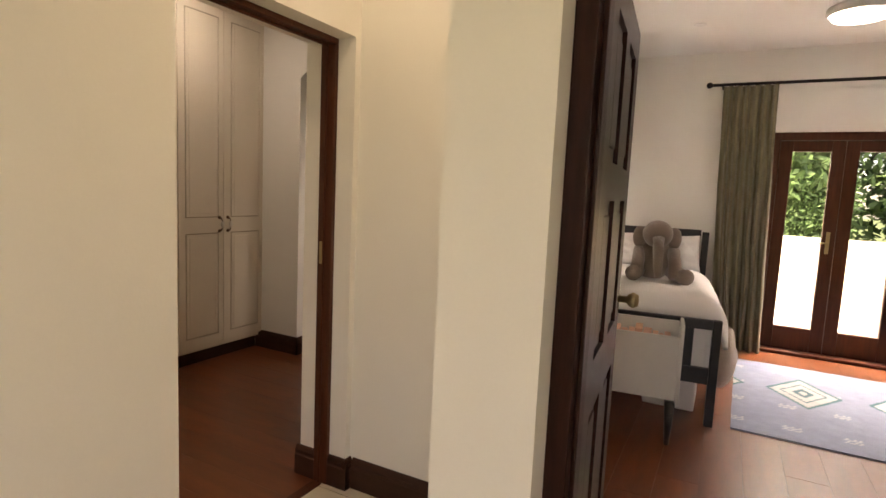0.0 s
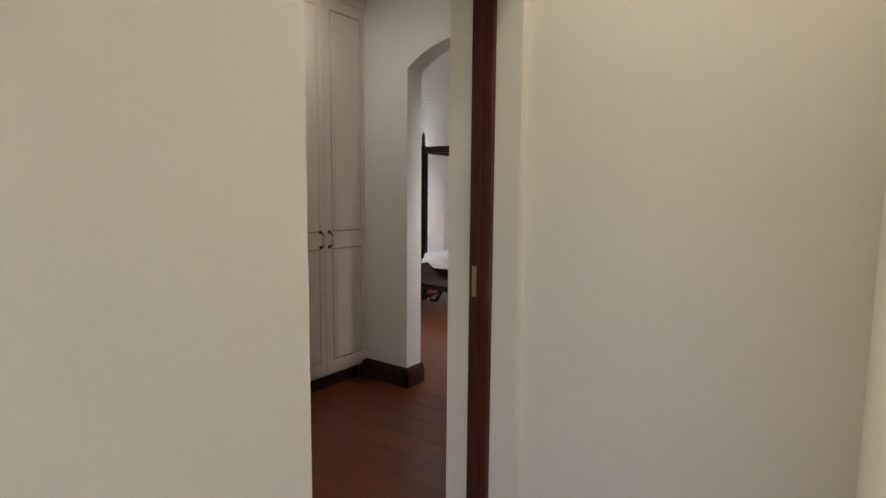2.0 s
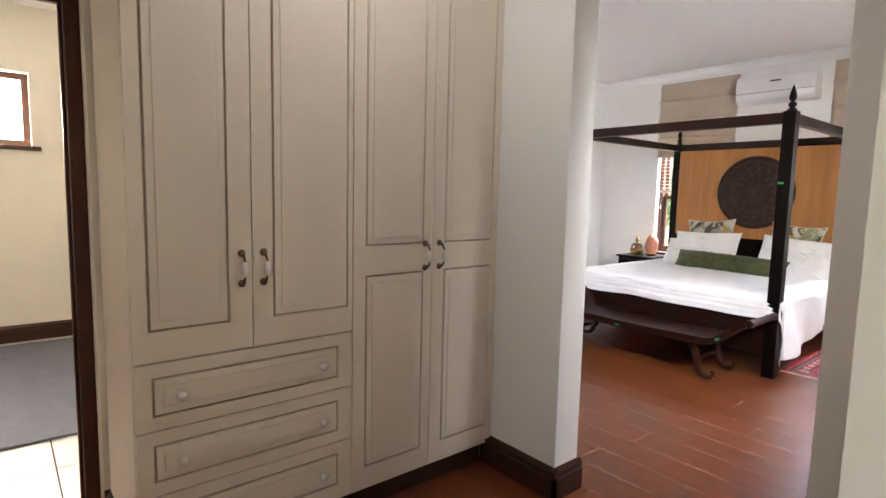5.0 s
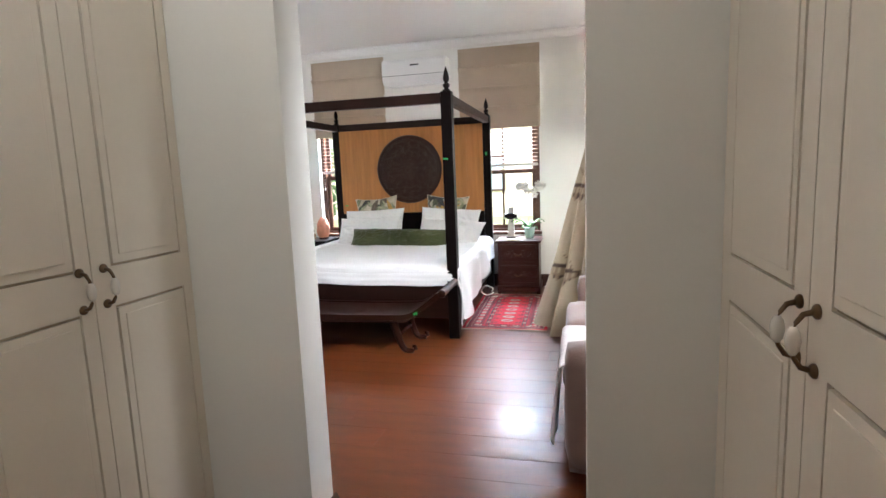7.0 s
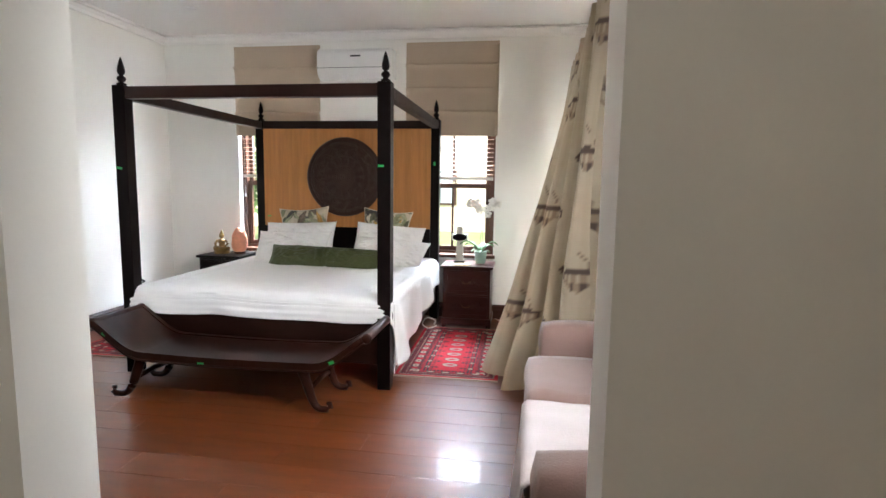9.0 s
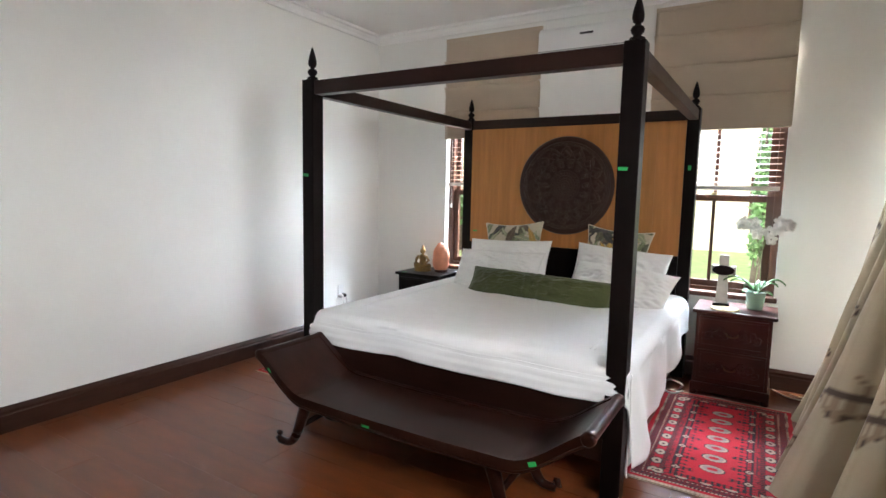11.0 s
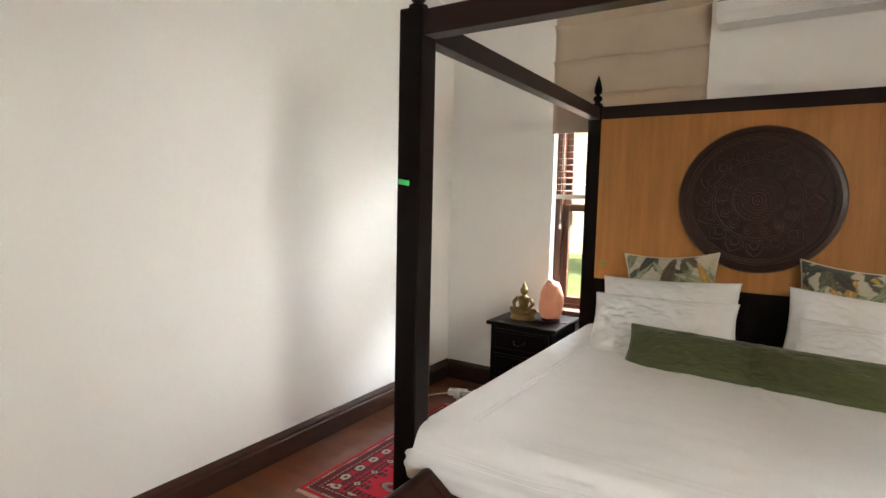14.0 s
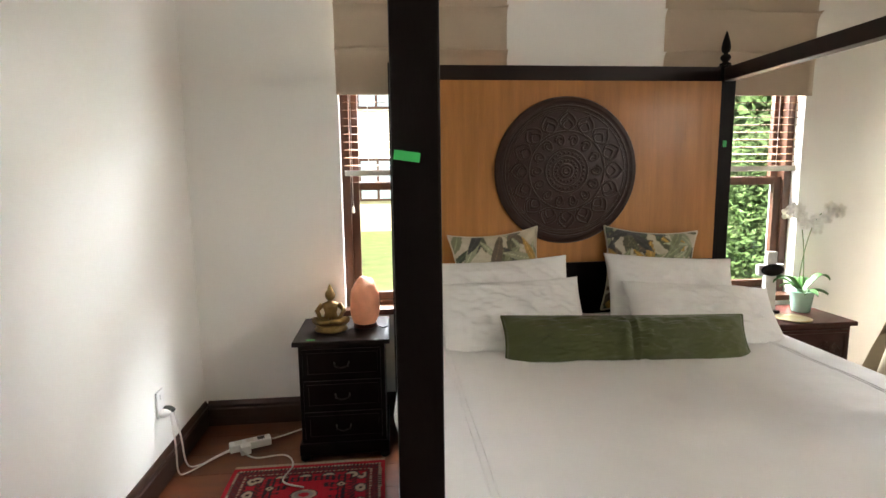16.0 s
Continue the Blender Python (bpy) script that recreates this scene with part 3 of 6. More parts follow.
def sash_window(name, x0, x1, y, label, slats):
    """A tall wooden sash window: outer frame, two sashes, glazing bar, sill."""
    w = thing(name, ((x0 + x1) / 2, y, SILL), label, "window", "tall bedroom windows", "structure")
    z0, z1, mid = SILL, HEAD, 1.31
    part("window_frame", boxes((x0, x0 + 0.045, y, y + 0.10, z0, z1), (x1 - 0.045, x1, y, y + 0.10, z0, z1), (x0 + 0.045, x1 - 0.045, y, y + 0.10, z1 - 0.05, z1), (x0 + 0.045, x1 - 0.045, y, y + 0.10, z0, z0 + 0.03), bevel=0.003), WINDOW_WOOD, w)
    for nm, a, b, yy in (("lower_sash", z0 + 0.03, mid + 0.02, y + 0.02), ("upper_sash", mid - 0.02, z1 - 0.05, y + 0.058)):
        bars = boxes((x0 + 0.045, x0 + 0.09, yy, yy + 0.034, a, b), (x1 - 0.09, x1 - 0.045, yy, yy + 0.034, a, b), (x0 + 0.09, x1 - 0.09, yy, yy + 0.034, a, a + 0.045), (x0 + 0.09, x1 - 0.09, yy, yy + 0.034, b - 0.045, b), bevel=0.003)
        box(bars, (x0 + x1) / 2 - 0.011, (x0 + x1) / 2 + 0.011, yy + 0.005, yy + 0.03, a + 0.045, b - 0.045)
        s = part(nm, bars, WINDOW_WOOD, w)
        for p, q in ((x0 + 0.09, (x0 + x1) / 2 - 0.011), ((x0 + x1) / 2 + 0.011, x1 - 0.09)):
            g = part("pane", boxes((p, q, yy + 0.015, yy + 0.019, a + 0.045, b - 0.045)), GLASS, s)
            g.visible_shadow = False
    part("window_sill", boxes((x0 - 0.02, x1 + 0.02, 7.915, y - 0.001, z0 - 0.03, z0 + 0.004), bevel=0.006), WINDOW_WOOD, w)
    for zc in (mid + 0.02,):
        fb = boxes(((x0 + x1) / 2 - 0.02, (x0 + x1) / 2 + 0.02, y - 0.012, y + 0.03, zc, zc + 0.02), bevel=0.004)
        part("sash_catch", fb, STEEL, w)
    # wooden venetian blind over the upper half
    v = thing(name.replace("window", "venetian_blind_at_window").replace("_1", "").replace("_2", "").replace("_at_window", ""), ((x0 + x1) / 2, 7.985, 1.4), "dark wooden venetian blind with open slats", "blind", "venetian blinds")
    bm0 = bmesh.new()
    box(bm0, x0 + 0.02, x1 - 0.02, -0.024, 0.024, -0.0015, 0.0015)
    bmesh.ops.rotate(bm0, verts=bm0.verts, cent=(0, 0, 0), matrix=Matrix.Rotation(radians(8), 3, "X"))
    me = mesh_of("slat", bm0, SLAT)
    k = 0
    while 1.42 + k * 0.042 < 2.45:
        s = new("slat", me)
        s.parent = v
        s.location = (-(x0 + x1) / 2, 0, 0.02 + k * 0.042)
        k += 1
    part("bottom_rail", boxes((x0 + 0.02, x1 - 0.02, 7.96, 8.01, 1.365, 1.395), bevel=0.003), WHITE_PAINT, v, "pale bottom rail")
    part("head_rail", boxes((x0 + 0.02, x1 - 0.02, 7.955, 8.015, 2.47, 2.53), bevel=0.003), SLAT, v)
    for cx in (x0 + 0.15, x1 - 0.15):
        part("ladder_cord", tube(bmesh.new(), [(cx, 7.958, 2.47), (cx, 7.958, 1.39)], 0.0015, 5), CABLE, v)
    part("pull_cord", tube(bmesh.new(), [(x0 + 0.06, 7.953, 2.47), (x0 + 0.06, 7.953, 1.2)], 0.0012, 5), CABLE, v)
    part("cord_weight", lathe([(0.004, 0), (0.009, 0.005), (0.007, 0.03), (0.002, 0.04)], (x0 + 0.06, 7.953, 1.165), 10), CERAMIC, v)
    return w


sash_window("window_1", WL[0], WL[1], 8.02, "tall dark wooden sash window in a white reveal", True)
sash_window("window_2", WR[0], WR[1], 8.02, "tall dark wooden sash window behind the bedside cabinet", True)


def plain_window(name, axis, line, a, b, z0, z1, label, bars=1, sill=True):
    """A wooden window in a side wall."""
    w = thing(name, (line, (a + b) / 2, z0) if axis == "y" else ((a + b) / 2, line, z0), label, "window", kind="structure")
    def bx(p, q, r, s, k0=0.0, k1=0.05):
        return (line + k0, line + k1, p, q, r, s) if axis == "y" else (p, q, line + k0, line + k1, r, s)
    t = 0.05
    args = [bx(a, a + t, z0, z1), bx(b - t, b, z0, z1), bx(a + t, b - t, z1 - t, z1), bx(a + t, b - t, z0, z0 + t)]
    step = (b - a) / (bars + 1)
    for i in range(bars):
        c = a + step * (i + 1)
        args.append(bx(c - 0.03, c + 0.03, z0 + t, z1 - t))
    part("window_frame", boxes(*args, bevel=0.003), WINDOW_WOOD, w)
    for i in range(bars + 1):
        p = part("pane", boxes(bx(a + step * i + 0.035, a + step * (i + 1) - 0.035, z0 + t, z1 - t, 0.02, 0.025)), GLASS, w)
        p.visible_shadow = False
    return w


# unseen window, added around the hall fill lamp
plain_window("window_7", "x", -1.72, -0.2, 2.0, 0.6, 2.3, "plain wooden passage window behind the walk", 2)
# made-up window, unseen, that frames the side fill lamps
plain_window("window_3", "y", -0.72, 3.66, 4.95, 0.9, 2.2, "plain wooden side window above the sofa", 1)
plain_window("window_4", "y", -0.72, 5.95, 7.75, 0.02, 2.25, "dark wooden glazed doors behind the curtain", 1)
for i, (a, b) in enumerate(BW):
    w = plain_window("window_%d" % (5 + i), "y", -6.69, a, b, 1.60, 2.18, "small high bathroom window with dark wooden frame", 0)
    part("window_sill", boxes((-6.64, -6.51, a - 0.06, b + 0.06, 1.565, 1.598), bevel=0.004), WINDOW_WOOD, w)


def french_doors():
    d = thing("door_4", ((FX0 + FX1) / 2, 6.1, 0), "dark wooden glazed double doors onto a terrace", "glazed doors", kind="structure")
    y0, y1 = 6.10, 6.16
    part("door_frame", boxes((FX0, FX0 + 0.07, y0 - 0.02, y1 + 0.02, 0, FTOP), (FX1 - 0.07, FX1, y0 - 0.02, y1 + 0.02, 0, FTOP), (FX0 + 0.07, FX1 - 0.07, y0 - 0.02, y1 + 0.02, FTOP - 0.07, FTOP), bevel=0.004), JAMB, d)
    n, a, b = 4, FX0 + 0.07, FX1 - 0.07
    s = (b - a) / n
    for i in range(n):
        p, q = a + s * i + 0.002, a + s * (i + 1) - 0.002
        leaf = part("door_leaf", boxes((p, p + 0.1, y0, y1, 0.01, FTOP - 0.075), (q - 0.1, q, y0, y1, 0.01, FTOP - 0.075), (p + 0.1, q - 0.1, y0, y1, 0.01, 0.24), (p + 0.1, q - 0.1, y0, y1, FTOP - 0.17, FTOP - 0.075), bevel=0.004), JAMB, d)
        g = part("pane", boxes((p + 0.1, q - 0.1, 6.128, 6.132, 0.24, FTOP - 0.17)), GLASS, leaf)
        g.visible_shadow = False
        part("door_handle", boxes((q - 0.07, q - 0.04, y0 - 0.012, y0 - 0.0005, 0.95, 1.15), (q - 0.13, q - 0.045, y0 - 0.04, y0 - 0.025, 1.04, 1.055), (q - 0.062, q - 0.048, y0 - 0.03, y0 - 0.01, 1.04, 1.055), bevel=0.003), STEEL, leaf, "brass lever handle")
    part("door_sill", boxes((FX0, FX1, 5.96, 6.098, 0.0005, 0.03), bevel=0.006), JAMB, d)
    return d


french_doors()


# ---- wardrobes ----
def handle(parent, x, y, z, s):
    """A bowed bronze pull with a white ceramic grip. s: +1 or -1, the side that it stands out to."""
    pts = [(x + s * 0.003, y, z - 0.050), (x + s * 0.022, y, z - 0.045), (x + s * 0.032, y, z - 0.030), (x + s * 0.035, y, z - 0.02)]
    bm = tube(bmesh.new(), pts + [(p[0], p[1], 2 * z - p[2]) for p in pts[::-1]], [0.006, 0.005, 0.004, 0.0045, 0.0045, 0.004, 0.005, 0.006], 8)
    rot = Matrix.Rotation(radians(90 * s), 4, "Y")
    for dz in (-0.050, 0.050):
        k = lathe([(0.013, 0.0), (0.013, 0.004), (0.009, 0.008), (0.004, 0.01)], (x, y, z + dz), 12, rot)
        me = bpy.data.meshes.new("rosette")
        k.to_mesh(me)
        k.free()
        bm.from_mesh(me)
    h = part("handle", bm, BRONZE, parent, "bronze pull with a white ceramic grip", True)
    grip = lathe([(0.005, -0.024), (0.010, -0.016), (0.0125, 0.0), (0.010, 0.016), (0.005, 0.024)], (x + s * 0.035, y, z), 12)
    part("grip", grip, CERAMIC, h, "white ceramic grip", True)


def knob(parent, x, y, z, s):
    bm = lathe([(0.007, 0), (0.007, 0.012), (0.014, 0.018), (0.017, 0.026), (0.012, 0.033), (0.001, 0.035)], (x, y, z), 14, Matrix.Rotation(radians(90 * s), 4, "Y"))
    part("knob", bm, CERAMIC, parent, "white ceramic knob", True)


def panel_front(name, parent, x, s, y0, y1, z0, z1, fields, t=0.02):
    """A painted door or drawer front with raised fields in darker brown grooves. Its face is at x, looking to side s.
    """
    def bx(p, q, a, b, c0, c1):
        return (min(x - s * c0, x - s * c1), max(x - s * c0, x - s * c1), p, q, a, b)
    bm = bmesh.new()
    ys, zs = [y0], [z0]
    g = 0.0
    # slab with recessed fields built from rails
    fields = sorted(fields, key=lambda f: f[2])
    fy0, fy1 = fields[0][0], fields[0][1]
    box(bm, *bx(y0, fy0, z0, z1, 0, t))
    box(bm, *bx(fy1, y1, z0, z1, 0, t))
    z = z0
    for f in fields:
        box(bm, *bx(fy0, fy1, z, f[2], 0, t))
        z = f[3]
    box(bm, *bx(fy0, fy1, z, z1, 0, t))
    d = part(name, bm, CUPBOARD, parent)
    for f in fields:
        a, b, c, e = f
        bed = boxes(bx(a, b, c, e, 0.008, t - 0.001))
        part("groove", bed, GROOVE, d, "antiqued groove")
        w = 0.0085
        pm = boxes(bx(a + w, b - w, c + w, e - w, -0.001, 0.0075))
        r = 0.022
        inner = bx(a + w + r, b - w - r, c + w + r, e - w - r, -0.004, 0.0)
        box(pm, *inner, bevel=0.003)
        part("raised_panel", pm, CUPBOARD, d)
    return d


def wardrobe_left():
    x, s = -2.753, 1
    top = 2.60
    # unit with drawers
    a = thing("wardrobe", (-3.02, 2.25, 0), "cream painted wardrobe with double doors over three drawers", "wardrobe", "built-in wardrobes")
    part("body", boxes((-3.299, x - 0.022, 1.882, 1.90, 0.0, top), (-3.299, x - 0.022, 2.612, 2.628, 0.10, top), (-3.299, x - 0.022, 1.90, 2.612, 0.10, 0.128), (-3.299, x - 0.022, 1.90, 2.612, top - 0.02, top), (-3.299, -3.285, 1.90, 2.612, 0.128, top - 0.02), (-3.285, x - 0.022, 1.90, 2.612, 0.76, 0.78)), CUPBOARD, a)
    for z0, z1 in ((0.132, 0.343), (0.347, 0.553), (0.557, 0.766)):
        dr = panel_front("drawer", a, x, s, 1.884, 2.618, z0, z1, [(1.93, 2.56, z0 + 0.042, z1 - 0.042)])
        for ky in (2.01, 2.49):
            knob(dr, x, ky, (z0 + z1) / 2, s)
    for y0, y1, hy, f0, f1 in ((1.884, 2.238, 2.205, 1.925, 2.165), (2.242, 2.618, 2.278, 2.31, 2.60)):
        d = panel_front("door", a, x, s, y0, y1, 0.772, top - 0.002, [(f0, f1, 0.865, 2.53)])
        handle(d, x, hy, 1.04, s)
    b = thing("wardrobe", (-3.02, 3.0, 0), "cream painted full-height wardrobe with double panelled doors", "wardrobe", "built-in wardrobes")
    part("body", boxes((-3.299, x - 0.022, 2.63, 2.645, 0.10, top), (-3.299, x - 0.022, 3.366, 3.383, 0.10, top), (-3.299, x - 0.022, 2.645, 3.366, 0.10, 0.128), (-3.299, x - 0.022, 2.645, 3.366, top - 0.02, top), (-3.299, -3.285, 2.645, 3.366, 0.128, top - 0.02)), CUPBOARD, b)
    for y0, y1, hy, f0, f1 in ((2.622, 2.998, 2.962, 2.675, 2.955), (3.002, 3.382, 3.038, 3.065, 3.345)):
        d = panel_front("door", b, x, s, y0, y1, 0.132, top - 0.002, [(f0, f1, 0.205, 0.978), (f0, f1, 1.09, 2.53)])
        handle(d, x, hy, 1.04, s)
    bm = bmesh.new()
    prof = [(x - 0.03, top + 0.001), (x + 0.004, top + 0.001), (x + 0.03, top + 0.03), (x + 0.03, HALL_H - 0.002), (x - 0.03, HALL_H - 0.002)]
    prism([(p, q) for p, q in prof], "y", 1.875, 3.383, bm)
    solid("trim_wardrobe_cornice", bm, CUPBOARD, "cream painted moulding above the wardrobes", "moulding", kind="structure")


wardrobe_left()
solid("trim_plinth", boxes((-2.83, -2.806, 1.882, 3.365, 0.0, 0.0995), bevel=0.002), SKIRT, "dark recessed plinth beneath the wardrobes", "plinth", kind="structure")


def wardrobe_right():
    x, s, top = -1.10, -1, 2.60
    b = thing("wardrobe", (-0.8, 2.9, 0), "cream painted full-height wardrobe with double panelled doors", "wardrobe", "built-in wardrobes")
    part("body", boxes((x + 0.022, -0.465, 2.425, 2.44, 0.0, HALL_H - 0.003), (x + 0.022, -0.465, 3.366, 3.383, 0.0, HALL_H - 0.003), (x + 0.022, -0.465, 2.44, 3.366, 0.0, 0.128), (x + 0.022, -0.465, 2.44, 3.366, top - 0.02, HALL_H - 0.003), (-0.48, -0.465, 2.44, 3.366, 0.128, top - 0.02)), CUPBOARD, b)
    for y0, y1, hy, f0, f1 in ((2.422, 2.828, 2.793, 2.455, 2.75), (2.832, 3.382, 2.864, 2.895, 3.305)):
        d = panel_front("door", b, x, s, y0, y1, 0.132, top - 0.002, [(f0, f1, 0.205, 0.967), (f0, f1, 1.08, 2.53)])
        handle(d, x, hy, 1.018, s)
    skirting("baseboard_wardrobe", [("y", 2.42, 3.365, x, -1)], 0.128)


wardrobe_right()


# ---- four-poster bed ----
BX0, BX1, BY_F, BY_H = -4.205, -2.425, 5.947, 7.85
P = 0.042


def tape_strip(x, y, z, w, h, tilt):
    """A short strip stuck on a face that looks to -y."""
    return box(bmesh.new(), -w / 2, w / 2, -0.0006, 0.0006, -h / 2, h / 2, 0.0, pose(x, y, z, 0, tilt, 0))


def bed():
    b = thing("four_poster_bed", ((BX0 + BX1) / 2, 6.9, 0), "near-black wooden four-poster bed with a teak headboard panel", "bed")
    finial = [(0.016, 0), (0.030, 0.006), (0.030, 0.014), (0.014, 0.022), (0.024, 0.034), (0.028, 0.046), (0.022, 0.058), (0.012, 0.064), (0.012, 0.070),
              (0.020, 0.076), (0.024, 0.092), (0.023, 0.108), (0.018, 0.132), (0.010, 0.160), (0.004, 0.178), (0.001, 0.184)]
    for px in (BX0, BX1):
        for py in (BY_F, BY_H):
            p = part("post", boxes((px - P, px + P, py - P, py + P, 0, 1.93), bevel=0.005), BLACKWOOD, b)
            part("finial", lathe(finial, (px, py, 1.93), 20), BLACKWOOD, p, "turned finial", True)
    for py in (BY_F, BY_H):
        part("top_rail", boxes((BX0 + P, BX1 - P, py - 0.03, py + 0.03, 1.845, 1.922), bevel=0.004), BEDRAIL, b)
    for px in (BX0, BX1):
        part("top_rail", boxes((px - 0.03, px + 0.03, BY_F + P, BY_H - P, 1.845, 1.915), bevel=0.004), BEDRAIL, b)
    # headboard
    part("lower_headboard", boxes((BX0 + P, BX1 - P, 7.80, 7.85, 0.12, 0.885), bevel=0.004), BLACKWOOD, b)
    n = 9
    w = (BX1 - BX0 - 2 * P) / n
    for i in range(n):
        part("board", boxes((BX0 + P + w * i + 0.0001, BX0 + P + w * (i + 1) - 0.0001, 7.805, 7.83, 0.886, 1.844), bevel=0.0005), TEAK, b)
    part("side_rail", boxes((BX0 - 0.02, BX0 + 0.02, BY_F + P, BY_H - P, 0.18, 0.40), bevel=0.004), BEDRAIL, b)
    part("side_rail", boxes((BX1 - 0.02, BX1 + 0.02, BY_F + P, BY_H - P, 0.18, 0.40), bevel=0.004), BEDRAIL, b)
    part("foot_rail", boxes((BX0 + P, BX1 - P, BY_F - 0.025, BY_F + 0.025, 0.16, 0.46), bevel=0.004), BEDRAIL, b)
    # carved round panel
    cx, cz, y = -3.32, 1.378, 7.805
    face = Matrix.Translation((cx, y, cz)) @ Matrix.Rotation(radians(90), 4, "X")
    disc = part("carved_disc", lathe([(0.38, -0.0), (0.385, 0.012), (0.378, 0.026), (0.36, 0.030), (0.35, 0.022), (0.33, 0.02), (0.0005, 0.02)], (0, 0, 0), 72, face), CARVED, b, "dark carved round mandala panel")
    def ring(r, t, h=0.021):
        bm = tube(bmesh.new(), [(r * math.cos(2 * math.pi * i / 72), r * math.sin(2 * math.pi * i / 72), h) for i in range(72)], t, 6, True)
        bmesh.ops.transform(bm, matrix=face, verts=bm.verts)
        part("carved_ring", bm, CARVED, disc, "", True)
    for r, t in ((0.335, 0.007), (0.315, 0.004), (0.205, 0.007), (0.115, 0.006), (0.075, 0.006), (0.032, 0.009), (0.016, 0.008)):
        ring(r, t)
    for k in range(16):
        a0 = 2 * math.pi * k / 16
        for scale in (1.0, 0.62):
            pts = []
            for i in range(13):
                u = i / 12
                wid = 0.052 * scale * math.sin(math.pi * min(1, u * 1.08)) ** 0.8 * (1 - 0.35 * u)
                pts.append((0.212 + (0.098 * scale) * u, wid))
            loop = pts + [(r, -q) for r, q in pts[::-1][1:-1]]
            bm = tube(bmesh.new(), [(r * math.cos(a0) - q * math.sin(a0), r * math.sin(a0) + q * math.cos(a0), 0.024) for r, q in loop], 0.0070, 5, True)
            bmesh.ops.transform(bm, matrix=face, verts=bm.verts)
            part("carved_petal", bm, CARVED, disc, "", True)
    rnd = random.Random(3)
    for k in range(14):
        a0 = 2 * math.pi * k / 14
        pts = []
        for i in range(22):
            u = i / 21
            ang = a0 + (0.16 * math.cos(u * 9.0) * (1 - 0.6 * u))
            r = 0.16 + 0.036 * math.sin(u * 9.0) * (1 - 0.6 * u)
            pts.append((r * math.cos(ang), r * math.sin(ang), 0.021))
        bm = tube(bmesh.new(), pts, 0.0075, 5)
        bmesh.ops.transform(bm, matrix=face, verts=bm.verts)
        part("carved_scroll", bm, CARVED, disc, "", True)
    beads = bmesh.new()
    for rr, nn, sz in ((0.095, 26, 0.009), (0.055, 18, 0.009), (0.325, 60, 0.006)):
        for k in range(nn):
            a0 = 2 * math.pi * k / nn
            bmesh.ops.create_icosphere(beads, subdivisions=1, radius=sz, matrix=Matrix.Translation((rr * math.cos(a0), rr * math.sin(a0), 0.021)))
    bmesh.ops.transform(beads, matrix=face, verts=beads.verts)
    tagged(part("carved_bead_ring", beads, CARVED, disc, "", True), kind="stuff")
    # green tape marks
    part("tape", tape_strip(BX0 - 0.016, BY_F - P - 0.001, 1.395, 0.044, 0.016, 8), TAPE, b, "strip of green tape")
    part("tape", tape_strip(BX1 - 0.018, BY_F - P - 0.001, 1.425, 0.038, 0.014, 2), TAPE, b, "strip of green tape")
    part("tape", tape_strip(BX1 - 0.005, BY_H - P - 0.001, 1.515, 0.02, 0.034, 0), TAPE, b, "strip of green tape")
    part("tape", tape_strip(BX0 + 0.09, 7.803, 0.98, 0.04, 0.011, -4), TAPE, b, "strip of green tape")
    return b


bed()


def mattress():
    m = thing("mattress", (-3.315, 6.9, 0.2), "mattress hidden beneath a white bedspread", "mattress")
    part("mattress_body", boxes((BX0 + 0.03, BX1 - 0.03, BY_F + 0.06, 7.79, 0.2, 0.575), bevel=0.04), LINEN, m)


mattress()


